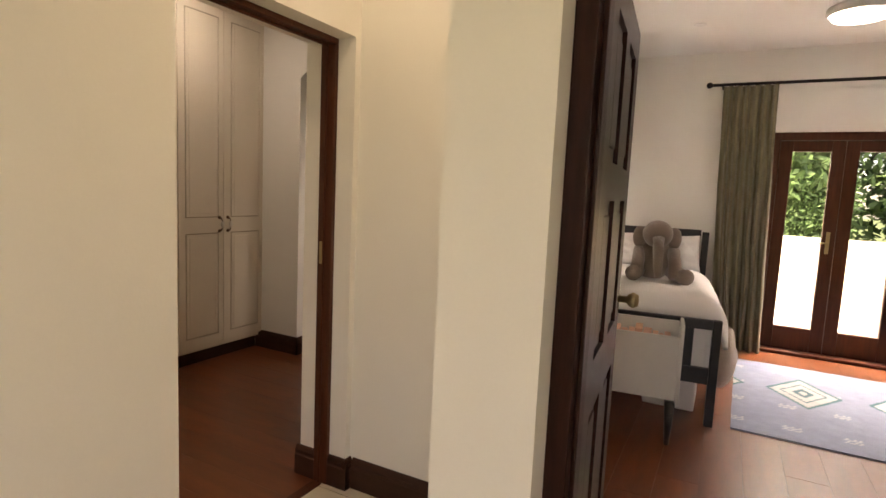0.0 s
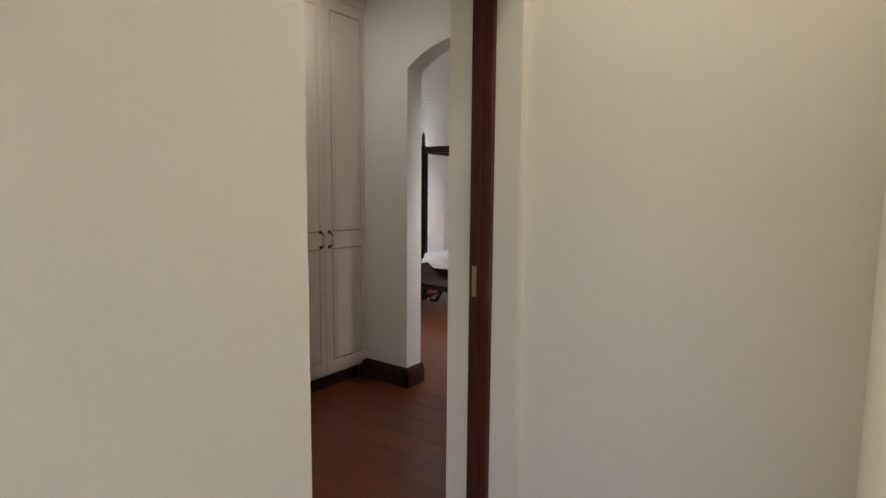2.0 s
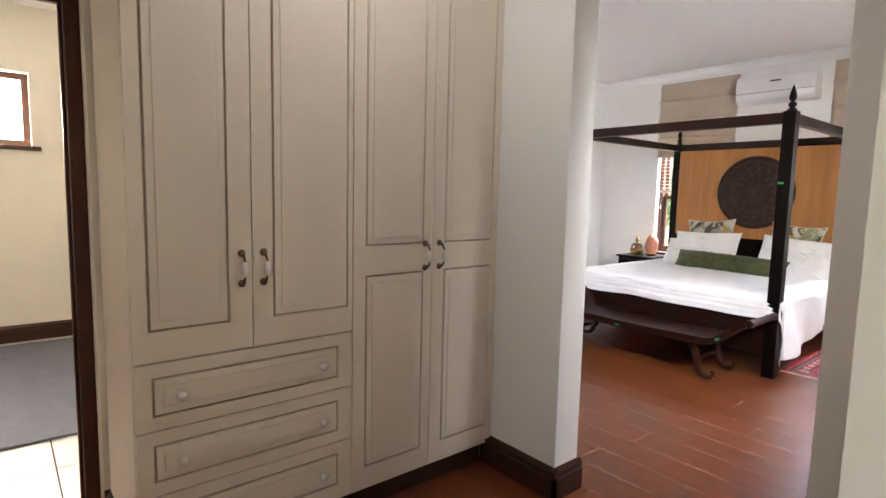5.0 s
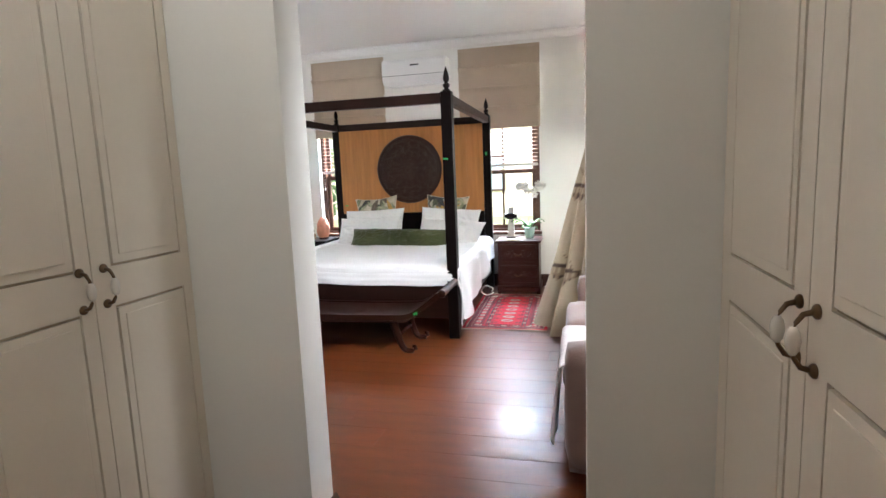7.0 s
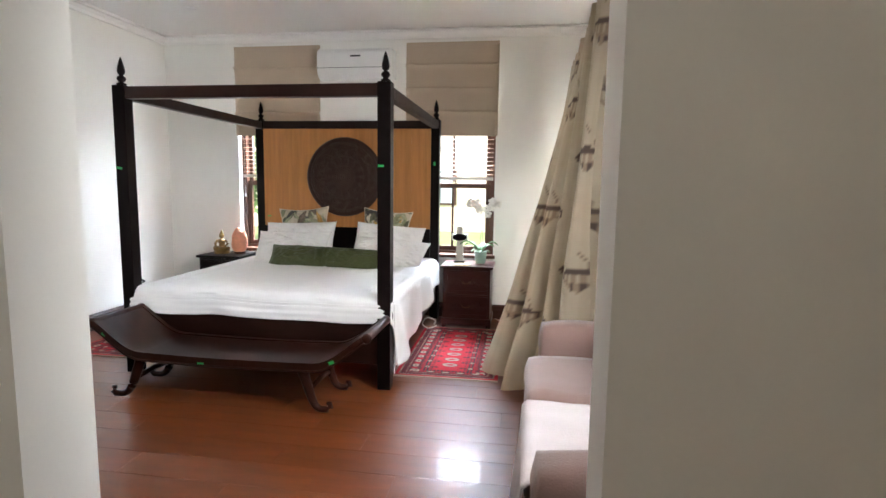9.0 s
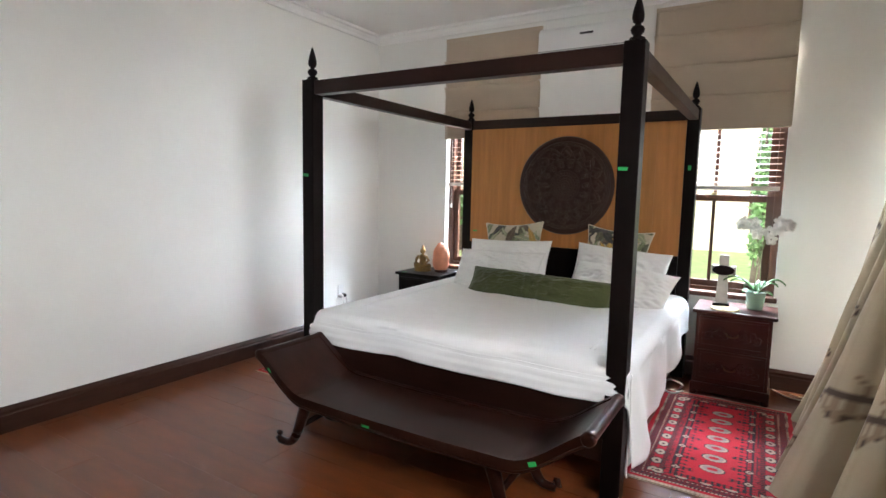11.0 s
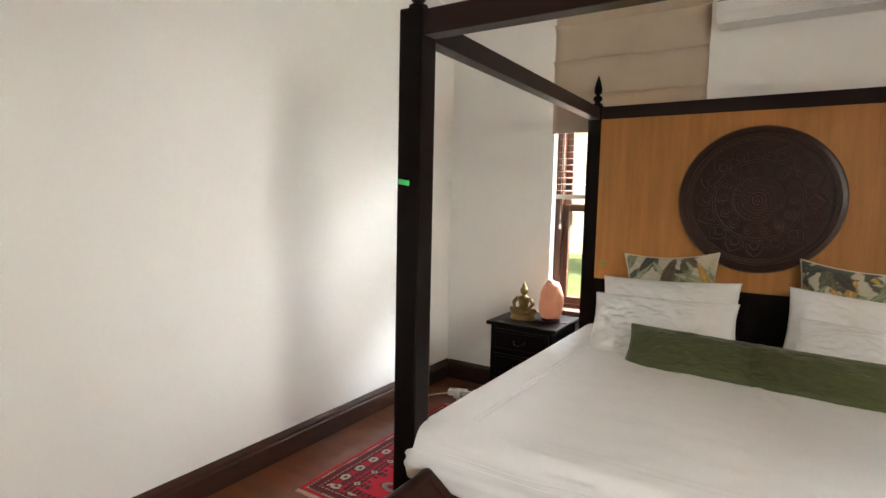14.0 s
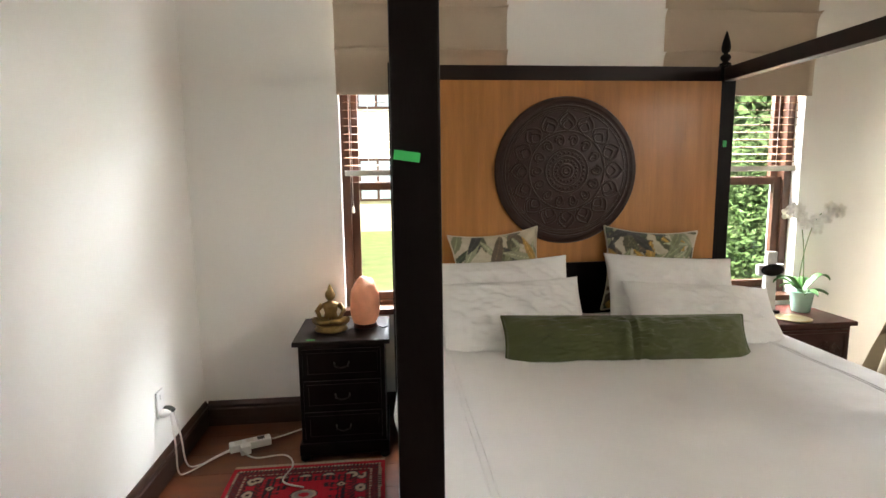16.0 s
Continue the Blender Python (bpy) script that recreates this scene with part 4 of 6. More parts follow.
def bedspread():
    """White spread: flat on the mattress, to the floor at the sides, tucked short at the foot."""
    X0, X1, YF, YH, Z = BX0 - 0.01, BX1 + 0.05, BY_F - 0.04, 7.78, 0.605
    r = 0.07
    def prof(s, flat, drop):
        """Distance s past the edge, around a rounded corner and down; returns (out, down)."""
        if s < 0:
            return s, 0.0
        q = r * math.pi / 2
        if s < q:
            return r * math.sin(s / r), r * (1 - math.cos(s / r))
        return r + 0.06 * (s - q), r + (s - q) * 0.995
    side, foot = 0.56, 0.215
    W, L = X1 - X0 - 2 * r, YH - YF - r
    def f(u, v):
        a = -side + u * (W + 2 * side)
        if a < 0 or a > W:
            k = 1 - 0.5 * v + 0.06 * noise.noise(Vector((0, v * 5, 2)))
            a = a * k if a < 0 else W + (a - W) * k
        b = -foot + v * (L + foot)
        ox, dx = (prof(-a, 0, 0) if a < 0 else prof(a - W, 0, 0) if a > W else (0, 0))
        oy, dy = prof(-b, 0, 0) if b < 0 else (0, 0)
        x = X0 + r + min(max(a, 0), W)
        x += -ox if a < 0 else ox if a > W else 0
        y = YF + r + max(b, 0) - oy
        z = Z
        if dx and dy:
            z -= (dx ** 3 + dy ** 3) ** (1 / 3)
            y += 0.10 * min(1, dx / 0.3)
        else:
            z -= dx + dy
        p = Vector((a * 3.2, b * 3.2, 0.3))
        wr = 0.012 * noise.noise(p) + 0.005 * noise.noise(p * 3.1) + 0.010 * max(0, noise.noise(Vector((a * 2 + b * 1.2, (b - a) * 5, 5))) - 0.25)
        if dx > r:
            x += (0.022 * math.sin(b * 11 + 2 * noise.noise(p)) + 0.03 * noise.noise(p * 0.8)) * min(1, dx / 0.3) * (1 if a > W else -1)
        elif dy > r * 0.5:
            y += 0.012 * noise.noise(Vector((a * 5, b * 14, 1.0))) + 0.010 * noise.noise(Vector((a * 2.5 + b * 9, b * 5, 6.0)))
            y -= 0.004 * math.exp(-((b + 0.13) / 0.008) ** 2) + 0.004 * math.exp(-((b + 0.17) / 0.008) ** 2)
            z += 0.012 * noise.noise(Vector((a * 2.5, 0, 4.0)))
        if not dx and not dy:
            z += wr * 0.7 + 0.0035 * math.exp(-((a - 0.10 + 0.01 * noise.noise(p)) / 0.012) ** 2) + 0.0025 * math.exp(-((a - W + 0.14) / 0.012) ** 2)
            z += 0.0012 * math.sin(b * 95 + 5 * noise.noise(p * 2)) * max(0, noise.noise(p * 1.3) + 0.2) * math.exp(-((a - 0.2) / 0.10) ** 2)
            z += 0.0012 * math.sin(b * 95 + 5 * noise.noise(p * 2)) * max(0, noise.noise(p * 1.3) + 0.2) * math.exp(-((a - W + 0.2) / 0.10) ** 2)
            z += 0.003 * math.exp(-((b - 0.035 + 0.012 * noise.noise(p)) / 0.012) ** 2) + 0.0025 * math.exp(-((b - 0.065 + 0.012 * noise.noise(p)) / 0.01) ** 2)
            z += 0.008 * math.exp(-(((a - 0.95) * 0.9 + (b - 0.95) * 0.4) / 0.012) ** 2) * math.exp(-((b - 0.95) / 0.15) ** 2)
        # keep clear of the posts at the foot
        z = max(z, 0.02)
        return (x, y, z)
    bm = sheet(170, 200, f, 0.006)
    b = thing("bedspread", (-3.315, 6.9, 0.605), "creased white cotton bedspread hanging over the bed", "bedspread")
    part("cloth", bm, LINEN, b, "", True)
    span = W + 2 * side
    for a in (0.115, 0.135, W - 0.135, W - 0.115):
        part("seam", tube(bmesh.new(), [Vector(f((a + side) / span, v / 60)) + Vector((0, 0, 0.001)) for v in range(9, 60)], 0.0022, 5), LINEN, b, "raised stitched seam", True)
    for d in (0.10, 0.12):
        part("seam", tube(bmesh.new(), [Vector(f((W * i / 60 + side) / span, (foot - d) / (L + foot))) + Vector((0, -0.001, 0)) for i in range(61)], 0.0022, 5), LINEN, b, "raised stitched seam", True)
    return b


bedspread()


def pillow(name, w, h, t, m, mat, label, category, group="", pattern=None, seed=0, n=28, pinch=0.06, piping=None, ruche=0.0):
    """A soft cushion in its own plane (w across, h up, t thick), set by the pose m."""
    def side(sg):
        def f(u, v):
            a, b = 2 * u - 1, 2 * v - 1
            k = (max(0, 1 - abs(a) ** 3) * max(0, 1 - abs(b) ** 3)) ** 0.62
            x = a * w / 2 * (1 - pinch * (1 - b * b) * a * a)
            y = b * h / 2 * (1 - pinch * (1 - a * a) * b * b)
            p = Vector((a * 1.6 * max(1.0, 0.62 * w / h) + seed * 7.3, b * 1.6, sg))
            q = k * (t / 2) * (1 + 0.22 * noise.noise(p)) + 0.012 * k * noise.noise(p * 2.7) + 0.011 * k * noise.noise(p * 6) + (0.0 if ruche else 0.022) * k * abs(noise.noise(Vector((a * 3 + b * 2 + seed, (a - b) * 0.8, seed)))) + ruche * k * (0.006 * noise.noise(Vector((a * 9, b * 1.5, seed))) - 0.02 * math.exp(-(a / 0.012) ** 2) + 0.008 * math.sin(a * 60) * math.exp(-(a / 0.12) ** 2))
            return Vector((x, y, sg * q))
        return f
    bm = sheet(n, n, side(1))
    b2 = sheet(n, n, side(-1))
    me = bpy.data.meshes.new("back")
    b2.to_mesh(me)
    b2.free()
    bm.from_mesh(me)
    bmesh.ops.remove_doubles(bm, verts=bm.verts, dist=0.0004)
    local = [v.co.copy() for v in bm.verts]
    bmesh.ops.transform(bm, matrix=m, verts=bm.verts)
    if piping is None:
        ob = solid(name, bm, mat, label, category, group, smooth=True)
        body = ob
    else:
        ob = thing(name, m.translation, label, category, group)
        body = part("cover", bm, mat, ob, "", True)
        edge = []
        f = side(1)
        for i in range(n):
            edge.append(f(i / n, 0))
        for i in range(n):
            edge.append(f(1, i / n))
        for i in range(n):
            edge.append(f(1 - i / n, 1))
        for i in range(n):
            edge.append(f(0, 1 - i / n))
        pb = tube(bmesh.new(), [m @ p for p in edge], 0.005, 6, True)
        part("piping", pb, piping, ob, "piped edge", True)
    if pattern:
        inv = m.inverted()
        paint(body, lambda x, y, z: pattern(inv @ Vector((x, y, z))))
    return ob


def leaf_print(seed):
    """Botanical print: long leaves in greens, ochre and near-black on cream."""
    rnd = random.Random(seed)
    leaves = []
    cols = ((0.10, 0.10, 0.06), (0.05, 0.05, 0.045), (0.42, 0.26, 0.07), (0.20, 0.22, 0.13), (0.30, 0.31, 0.20), (0.12, 0.09, 0.06), (0.06, 0.08, 0.05))
    for _ in range(80):
        leaves.append((rnd.uniform(-0.24, 0.24), rnd.uniform(-0.24, 0.24), rnd.uniform(0, 6.28), rnd.uniform(0.05, 0.11), rnd.uniform(0.012, 0.028), rnd.choice(cols)))
    def f(p):
        col = (0.52, 0.47, 0.35)
        for x, y, a, l, w, c in leaves:
            dx, dy = p.x - x, p.y - y
            u, v = dx * math.cos(a) + dy * math.sin(a), -dx * math.sin(a) + dy * math.cos(a)
            if abs(u) < l and abs(v) < w * (1 - (u / l) ** 2):
                col = tuple(k * 1.7 for k in c) if abs(v) < 0.0018 else c
        return col
    return f


def lying(x, y, z, lean, turn, roll=0):
    """Pose of an upright cushion that leans back by lean degrees."""
    return pose(x, y, z, 90 - lean, 0, turn) @ pose(0, 0, 0, 0, 0, roll)


PIPE = material("cream_piping", (0.62, 0.56, 0.44), 0.85)
pillow("scatter_cushion", 0.49, 0.45, 0.14, lying(-3.70, 7.70, 0.853, 12, 6, 4), PRINT, "botanical print scatter cushion with cream piping", "cushion", "scatter cushions", leaf_print(4), 1, 84, 0.13, PIPE)
pillow("scatter_cushion", 0.50, 0.45, 0.14, lying(-2.885, 7.70, 0.848, 12, -6, -4), PRINT, "botanical print scatter cushion with cream piping", "cushion", "scatter cushions", leaf_print(9), 2, 84, 0.13, PIPE)
pillow("pillow", 0.70, 0.45, 0.18, lying(-3.695, 7.56, 0.733, 24, 1, 2), CREASED, "plump white cotton pillow", "pillow", "white pillows", None, 3, 72)
pillow("pillow", 0.68, 0.45, 0.18, lying(-2.83, 7.56, 0.728, 25, -2, -4), CREASED, "plump white cotton pillow", "pillow", "white pillows", None, 4, 72)
pillow("pillow", 0.70, 0.43, 0.17, lying(-3.69, 7.36, 0.690, 38, 2, 1), CREASED, "creased white cotton pillow", "pillow", "white pillows", None, 5, 72)
pillow("pillow", 0.72, 0.42, 0.17, lying(-2.78, 7.35, 0.672, 50, -5, -5), CREASED, "creased white cotton pillow", "pillow", "white pillows", None, 6, 72)
pillow("bolster_cushion", 1.06, 0.23, 0.20, lying(-3.265, 7.115, 0.655, 34, -3, -1), GREEN_VELVET, "long olive-green velvet bolster cushion", "cushion", "", None, 8, 84, 0.03, GREEN_VELVET, 1.0)


# ---- bench at the foot of the bed ----
def bench():
    b = thing("scroll_bench", (-3.25, 5.66, 0), "dark polished wooden bench with scrolled ends at the bed's foot", "bench")
    y0, y1 = 5.44, 5.885
    xl, xr, xa, xb, ztop, zs = -4.085, -2.405, -3.78, -2.71, 0.488, 0.305

    def rise(x_in, x_out, n=10):
        """An S-shaped end from the seat up to the rolled lip."""
        out = []
        for i in range(n + 1):
            u = i / n
            out.append((x_in + (x_out - x_in) * (u ** 0.92), zs + (ztop - zs) * (0.62 * u ** 1.5 + 0.38 * math.sin(u * math.pi / 2) ** 2)))
        return out

    line = rise(xa, xl)[::-1] + [(xa + (xb - xa) * i / 8, zs - 0.008 * math.sin(math.pi * i / 8)) for i in range(1, 8)] + rise(xb, xr)
    t = 0.02
    bm = bmesh.new()
    lo, hi = [], []
    for x, z in line:
        hi.append((bm.verts.new((x, y0 + 0.03, z)), bm.verts.new((x, y1 - 0.03, z))))
        lo.append((bm.verts.new((x, y0 + 0.03, z - t)), bm.verts.new((x, y1 - 0.03, z - t))))
    for i in range(len(line) - 1):
        bm.faces.new((hi[i][0], hi[i + 1][0], hi[i + 1][1], hi[i][1]))
        bm.faces.new((lo[i][1], lo[i + 1][1], lo[i + 1][0], lo[i][0]))
    part("seat", bm, BENCHWOOD, b, "worn curved seat", True)
    for ya in (y0, y1 - 0.032):
        bm = bmesh.new()
        for (px, pz), (qx, qz) in zip(line, line[1:]):
            prism([(px, pz + 0.008), (qx, qz + 0.008), (qx, qz - 0.048), (px, pz - 0.048)], "y", ya, ya + 0.032, bm)
        bmesh.ops.remove_doubles(bm, verts=bm.verts, dist=0.0005)
        bmesh.ops.delete(bm, geom=[f for f in bm.faces if abs(f.normal.y) < 0.01 and abs(f.normal.z) < 0.35 and len(f.verts) == 4 and abs(f.verts[0].co.x - f.verts[2].co.x) < 1e-4], context="FACES_ONLY")
        part("rail", bm, BENCHWOOD, b, "moulded side rail")
        bead = tube(bmesh.new(), [(x, ya + (0 if ya == y0 else 0.032), z - 0.038) for x, z in line], 0.006, 6)
        part("bead", bead, BENCHWOOD, b, "", True)
    for xs, s in ((xl, -1), (xr, 1)):
        roll = lathe([(0.001, 0), (0.020, 0), (0.027, 0.006), (0.029, 0.02), (0.025, 0.04), (0.025, y1 - y0 - 0.03), (0.029, y1 - y0 - 0.01), (0.027, y1 - y0 + 0.004), (0.020, y1 - y0 + 0.010), (0.001, y1 - y0 + 0.010)], (xs + s * 0.004, y1 + 0.005, ztop - 0.018), 20, Matrix.Rotation(radians(90), 4, "X"))
        part("scroll", roll, BENCHWOOD, b, "rolled end", True)
    for tx, fx in ((-3.80, -3.955), (-2.80, -2.675)):
        s = 1 if fx > tx else -1
        for yy in (y0 + 0.05, y1 - 0.05):
            pts = []
            for i in range(13):
                u = i / 12
                bow = 0.035 * math.sin(u * math.pi) * (1 - u)
                pts.append((tx + (fx - tx) * (u ** 1.7) + s * bow, yy, 0.275 - 0.245 * math.sin(u * math.pi / 2) ** 1.1))
            pts += [(fx + s * 0.030, yy, 0.030), (fx + s * 0.050, yy, 0.046), (fx + s * 0.046, yy, 0.066), (fx + s * 0.028, yy, 0.068)]
            rad = [0.032 - 0.0011 * i for i in range(13)] + [0.019, 0.017, 0.014, 0.011]
            part("leg", tube(bmesh.new(), pts, rad, 12), BENCHWOOD, b, "curved sabre leg with scrolled foot", True)
        mx = tx + (fx - tx) * 0.35
        part("stretcher", tube(bmesh.new(), [(mx, y0 + 0.06, 0.13), (mx, (y0 + y1) / 2, 0.145), (mx, y1 - 0.06, 0.13)], [0.012, 0.017, 0.012], 10), BENCHWOOD, b, "", True)
    part("tape", tape_strip(-3.39, y0 - 0.001, 0.268, 0.04, 0.015, -2), TAPE, b, "strip of green tape")
    part("tape", tape_strip(-2.60, y0 - 0.001, 0.325, 0.032, 0.018, -22), TAPE, b, "strip of green tape")
    part("tape", tape_strip(-4.01, y0 - 0.001, 0.405, 0.028, 0.014, 55), TAPE, b, "strip of green tape")
    return b


bench()


# ---- bedside cabinets ----
def bedside(name, x0, x1, y0, y1, h, label, mat, drawers, carved):
    c = thing(name, ((x0 + x1) / 2, (y0 + y1) / 2, 0), label, "bedside cabinet", "bedside cabinets")
    part("top", boxes((x0, x1, y0, y1, h - 0.024, h), bevel=0.006), mat, c, "polished top")
    part("body", boxes((x0 + 0.025, x1 - 0.025, y0 + 0.022, y1 - 0.01, 0.09, h - 0.025), bevel=0.003), mat, c)
    part("plinth", boxes((x0 + 0.012, x1 - 0.012, y0 + 0.010, y1 - 0.008, 0.03, 0.089), bevel=0.008), mat, c)
    for fx in (x0 + 0.035, x1 - 0.035):
        for fy in (y0 + 0.035, y1 - 0.035):
            part("foot", lathe([(0.018, 0), (0.026, 0.01), (0.020, 0.031)], (fx, fy, 0), 12), mat, c, "", True)
    zz = 0.10
    dh = (h - 0.035 - zz) / drawers
    for i in range(drawers):
        z0, z1 = zz + dh * i + 0.008, zz + dh * (i + 1) - 0.006
        d = part("drawer", boxes((x0 + 0.045, x1 - 0.045, y0 + 0.006, y0 + 0.0215, z0, z1), bevel=0.004), mat, c)
        part("moulding", boxes((x0 + 0.06, x1 - 0.06, y0 + 0.001, y0 + 0.0055, z0 + 0.015, z0 + 0.025), (x0 + 0.06, x1 - 0.06, y0 + 0.001, y0 + 0.0055, z1 - 0.025, z1 - 0.015), (x0 + 0.06, x0 + 0.07, y0 + 0.001, y0 + 0.0055, z0 + 0.025, z1 - 0.025), (x1 - 0.07, x1 - 0.06, y0 + 0.001, y0 + 0.0055, z0 + 0.025, z1 - 0.025)), mat, d)
        cx, cz = (x0 + x1) / 2, (z0 + z1) / 2
        if carved:
            for k in range(5):
                for sg in (-1, 1):
                    bm, pts = bmesh.new(), []
                    for j in range(16):
                        u = j / 15
                        rr = 0.030 * (1 - 0.75 * u)
                        pts.append((cx + sg * (0.035 + 0.026 * k) + rr * math.cos(u * 8 + k), y0 + 0.0035, cz + 0.030 * ((k % 2) - 0.5) + rr * math.sin(u * 8 + k)))
                    tube(bm, pts, 0.0035, 5)
                    part("carving", bm, mat, d, "carved scrolling foliage", True)
        bm = tube(bmesh.new(), [(cx - 0.035, y0 + 0.004, cz + 0.008), (cx - 0.03, y0 - 0.016, cz - 0.004), (cx, y0 - 0.022, cz - 0.012), (cx + 0.03, y0 - 0.016, cz - 0.004), (cx + 0.035, y0 + 0.004, cz + 0.008)], 0.004, 7)
        part("handle", bm, BRONZE if carved else METAL_BLACK, d, "bronze drop handle" if carved else "blackened drop handle", True)
    return c


bedside("bedside_cabinet", -2.315, -1.83, 7.50, 7.905, 0.58, "carved reddish mahogany bedside cabinet with two drawers", MAHOGANY, 2, True)
nl = bedside("bedside_cabinet", -4.725, -4.27, 7.465, 7.905, 0.60, "near-black wooden bedside cabinet with drawers", BLACKWOOD, 3, False)
part("tape", boxes((-4.66, -4.62, 7.49, 7.503, 0.6002, 0.6012)), TAPE, nl, "strip of green tape")


# ---- roman blinds and air conditioner ----
def roman_blind(x0, x1, label):
    b = thing("roman_blind", ((x0 + x1) / 2, 7.93, 1.78), label, "blind", "roman blinds")
    z0, z1 = 1.79, 2.64
    folds = (2.02, 2.24, 2.46)
    def f(u, v):
        z = z0 + (z1 - z0) * v
        x = x0 + (x1 - x0) * u
        y = 7.925
        for k, zf in enumerate(folds):
            d = z - (zf + 0.004 * math.sin(u * 5 + k))
            if -0.09 < d < 0:
                y -= 0.045 * math.exp(d / 0.018)
        return (x, y + 0.004 * noise.noise(Vector((x * 4, z * 4, 2))), z)
    part("fabric", sheet(24, 110, f, 0.003), BLIND, b, "folded oatmeal linen", True)
    part("head_rail", boxes((x0, x1, 7.92, 7.949, 2.635, 2.665), bevel=0.003), BLIND, b)
    part("bottom_bar", boxes((x0 + 0.005, x1 - 0.005, 7.918, 7.928, 1.786, 1.796), bevel=0.002), BLIND, b)


roman_blind(-4.517, -3.612, "oatmeal linen roman blind, half raised")
roman_blind(-2.736, -1.843, "oatmeal linen roman blind, half raised")


def air_conditioner():
    x0, x1 = -3.57, -2.84
    a = thing("air_conditioner", ((x0 + x1) / 2, 7.95, 2.31), "white wall-mounted split air conditioner", "air conditioner")
    prof = [(7.949, 2.31), (7.80, 2.31), (7.755, 2.345), (7.74, 2.40), (7.745, 2.55), (7.77, 2.585), (7.949, 2.59)]
    bm = prism(prof, "x", x0, x1)
    bmesh.ops.bevel(bm, geom=list(bm.edges), offset=0.006, segments=2, affect="EDGES")
    part("body", bm, PLASTIC, a)
    part("louvre", boxes((x0 + 0.04, x1 - 0.04, 7.775, 7.81, 2.302, 2.309), bevel=0.002), PLASTIC, a)
    part("panel_seam", boxes((x0 + 0.004, x1 - 0.004, 7.739, 7.7435, 2.405, 2.409)), BLACK, a)
    part("badge", boxes((-3.24, -3.14, 7.738, 7.742, 2.505, 2.52)), BLACK, a, "dark badge strip")


air_conditioner()


def downlight(x, y, z, label="small recessed ceiling downlight, lit"):
    d = thing("downlight", (x, y, z), label, "downlight", "ceiling downlights")
    part("trim_ring", lathe([(0.032, -0.001), (0.048, -0.001), (0.05, -0.006), (0.04, -0.009), (0.032, -0.004)], (x, y, z), 24), PLASTIC, d, "", True)
    part("lamp", lathe([(0.001, -0.003), (0.028, -0.003), (0.028, -0.0012), (0.001, -0.0012)], (x, y, z), 18), LAMP_WARM, d, "glowing lamp")


downlight(-4.42, 7.08, ROOM_H)
downlight(0.27, 5.08, ROOM_H)
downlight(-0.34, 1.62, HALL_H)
# fitting made up for the dressing room's fill lamp, out of view
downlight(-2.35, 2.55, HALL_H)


# ---- rugs ----
RED, DARK, CREAM, RUST, NAVY = (0.42, 0.012, 0.028), (0.05, 0.012, 0.016), (0.46, 0.37, 0.28), (0.20, 0.018, 0.024), (0.022, 0.022, 0.035)


def bokhara(hx, hy):
    """Red field with rows of ringed medallions, dark small-figured borders, cream fringe."""
    def ell(x, y, a, b):
        return (x / a) ** 2 + (y / b) ** 2
    def f(p):
        x, y = p.x, p.y
        ex, ey = hx - abs(x), hy - abs(y)
        if ey < 0.022:
            return CREAM if (int((x + 5) * 160) % 3) else (0.34, 0.27, 0.2)
        e = min(ex, ey - 0.022)
        along = y if ex < ey - 0.022 else x
        if e < 0.018:
            return RED
        if e < 0.03:
            return CREAM if int((along + 5) / 0.008) % 2 else DARK
        if e < 0.062:
            return (DARK, RUST, NAVY, RUST)[(int((along + 5) / 0.011) + int(e / 0.008)) % 4]
        if e < 0.07:
            return CREAM if int((along + 5) / 0.010) % 2 else RUST
        if ex < 0.15 or e < 0.10:
            c, d = (along + 5) % 0.105 - 0.0525, (ex if ex < ey - 0.022 else e) - 0.108
            q = ell(c, d, 0.034, 0.026)
            return DARK if q < 0.10 else CREAM if q < 0.75 else NAVY if q < 1.15 else (RED if abs(d) < 0.02 else RUST if int((along + 5) / 0.012 + e * 90) % 2 else DARK)
        if ex < 0.162:
            return DARK if int((along + 5) / 0.009) % 2 else RED
        # field: one column of large ringed ovals on stepped red
        py = 0.128
        d = (y + 10 * py + py / 2) % py - py / 2
        q = ell(x, d, 0.060, 0.040)
        if abs(y) < hy - 0.20 and q < 1.0:
            return NAVY if q > 0.80 else CREAM if q > 0.50 else (0.30, 0.27, 0.25) if q > 0.16 else RED
        step = 0.105 + 0.035 * (int(abs(d) / 0.016) % 2 == 0) - 0.03 * (abs(d) > 0.045)
        if abs(x) < step and abs(y) < hy - 0.16:
            return (0.50, 0.014, 0.032)
        c2, d2 = (abs(x) - 0.155), (y + 10 * py) % py - py / 2
        k = abs(c2) / 0.028 + abs(d2) / 0.026
        if k < 1:
            return CREAM if 0.3 < k < 0.7 else DARK
        return (RUST, DARK, RED, NAVY)[(int((x + 5) / 0.013) + 2 * int((y + 5) / 0.013)) % 4]
    return f


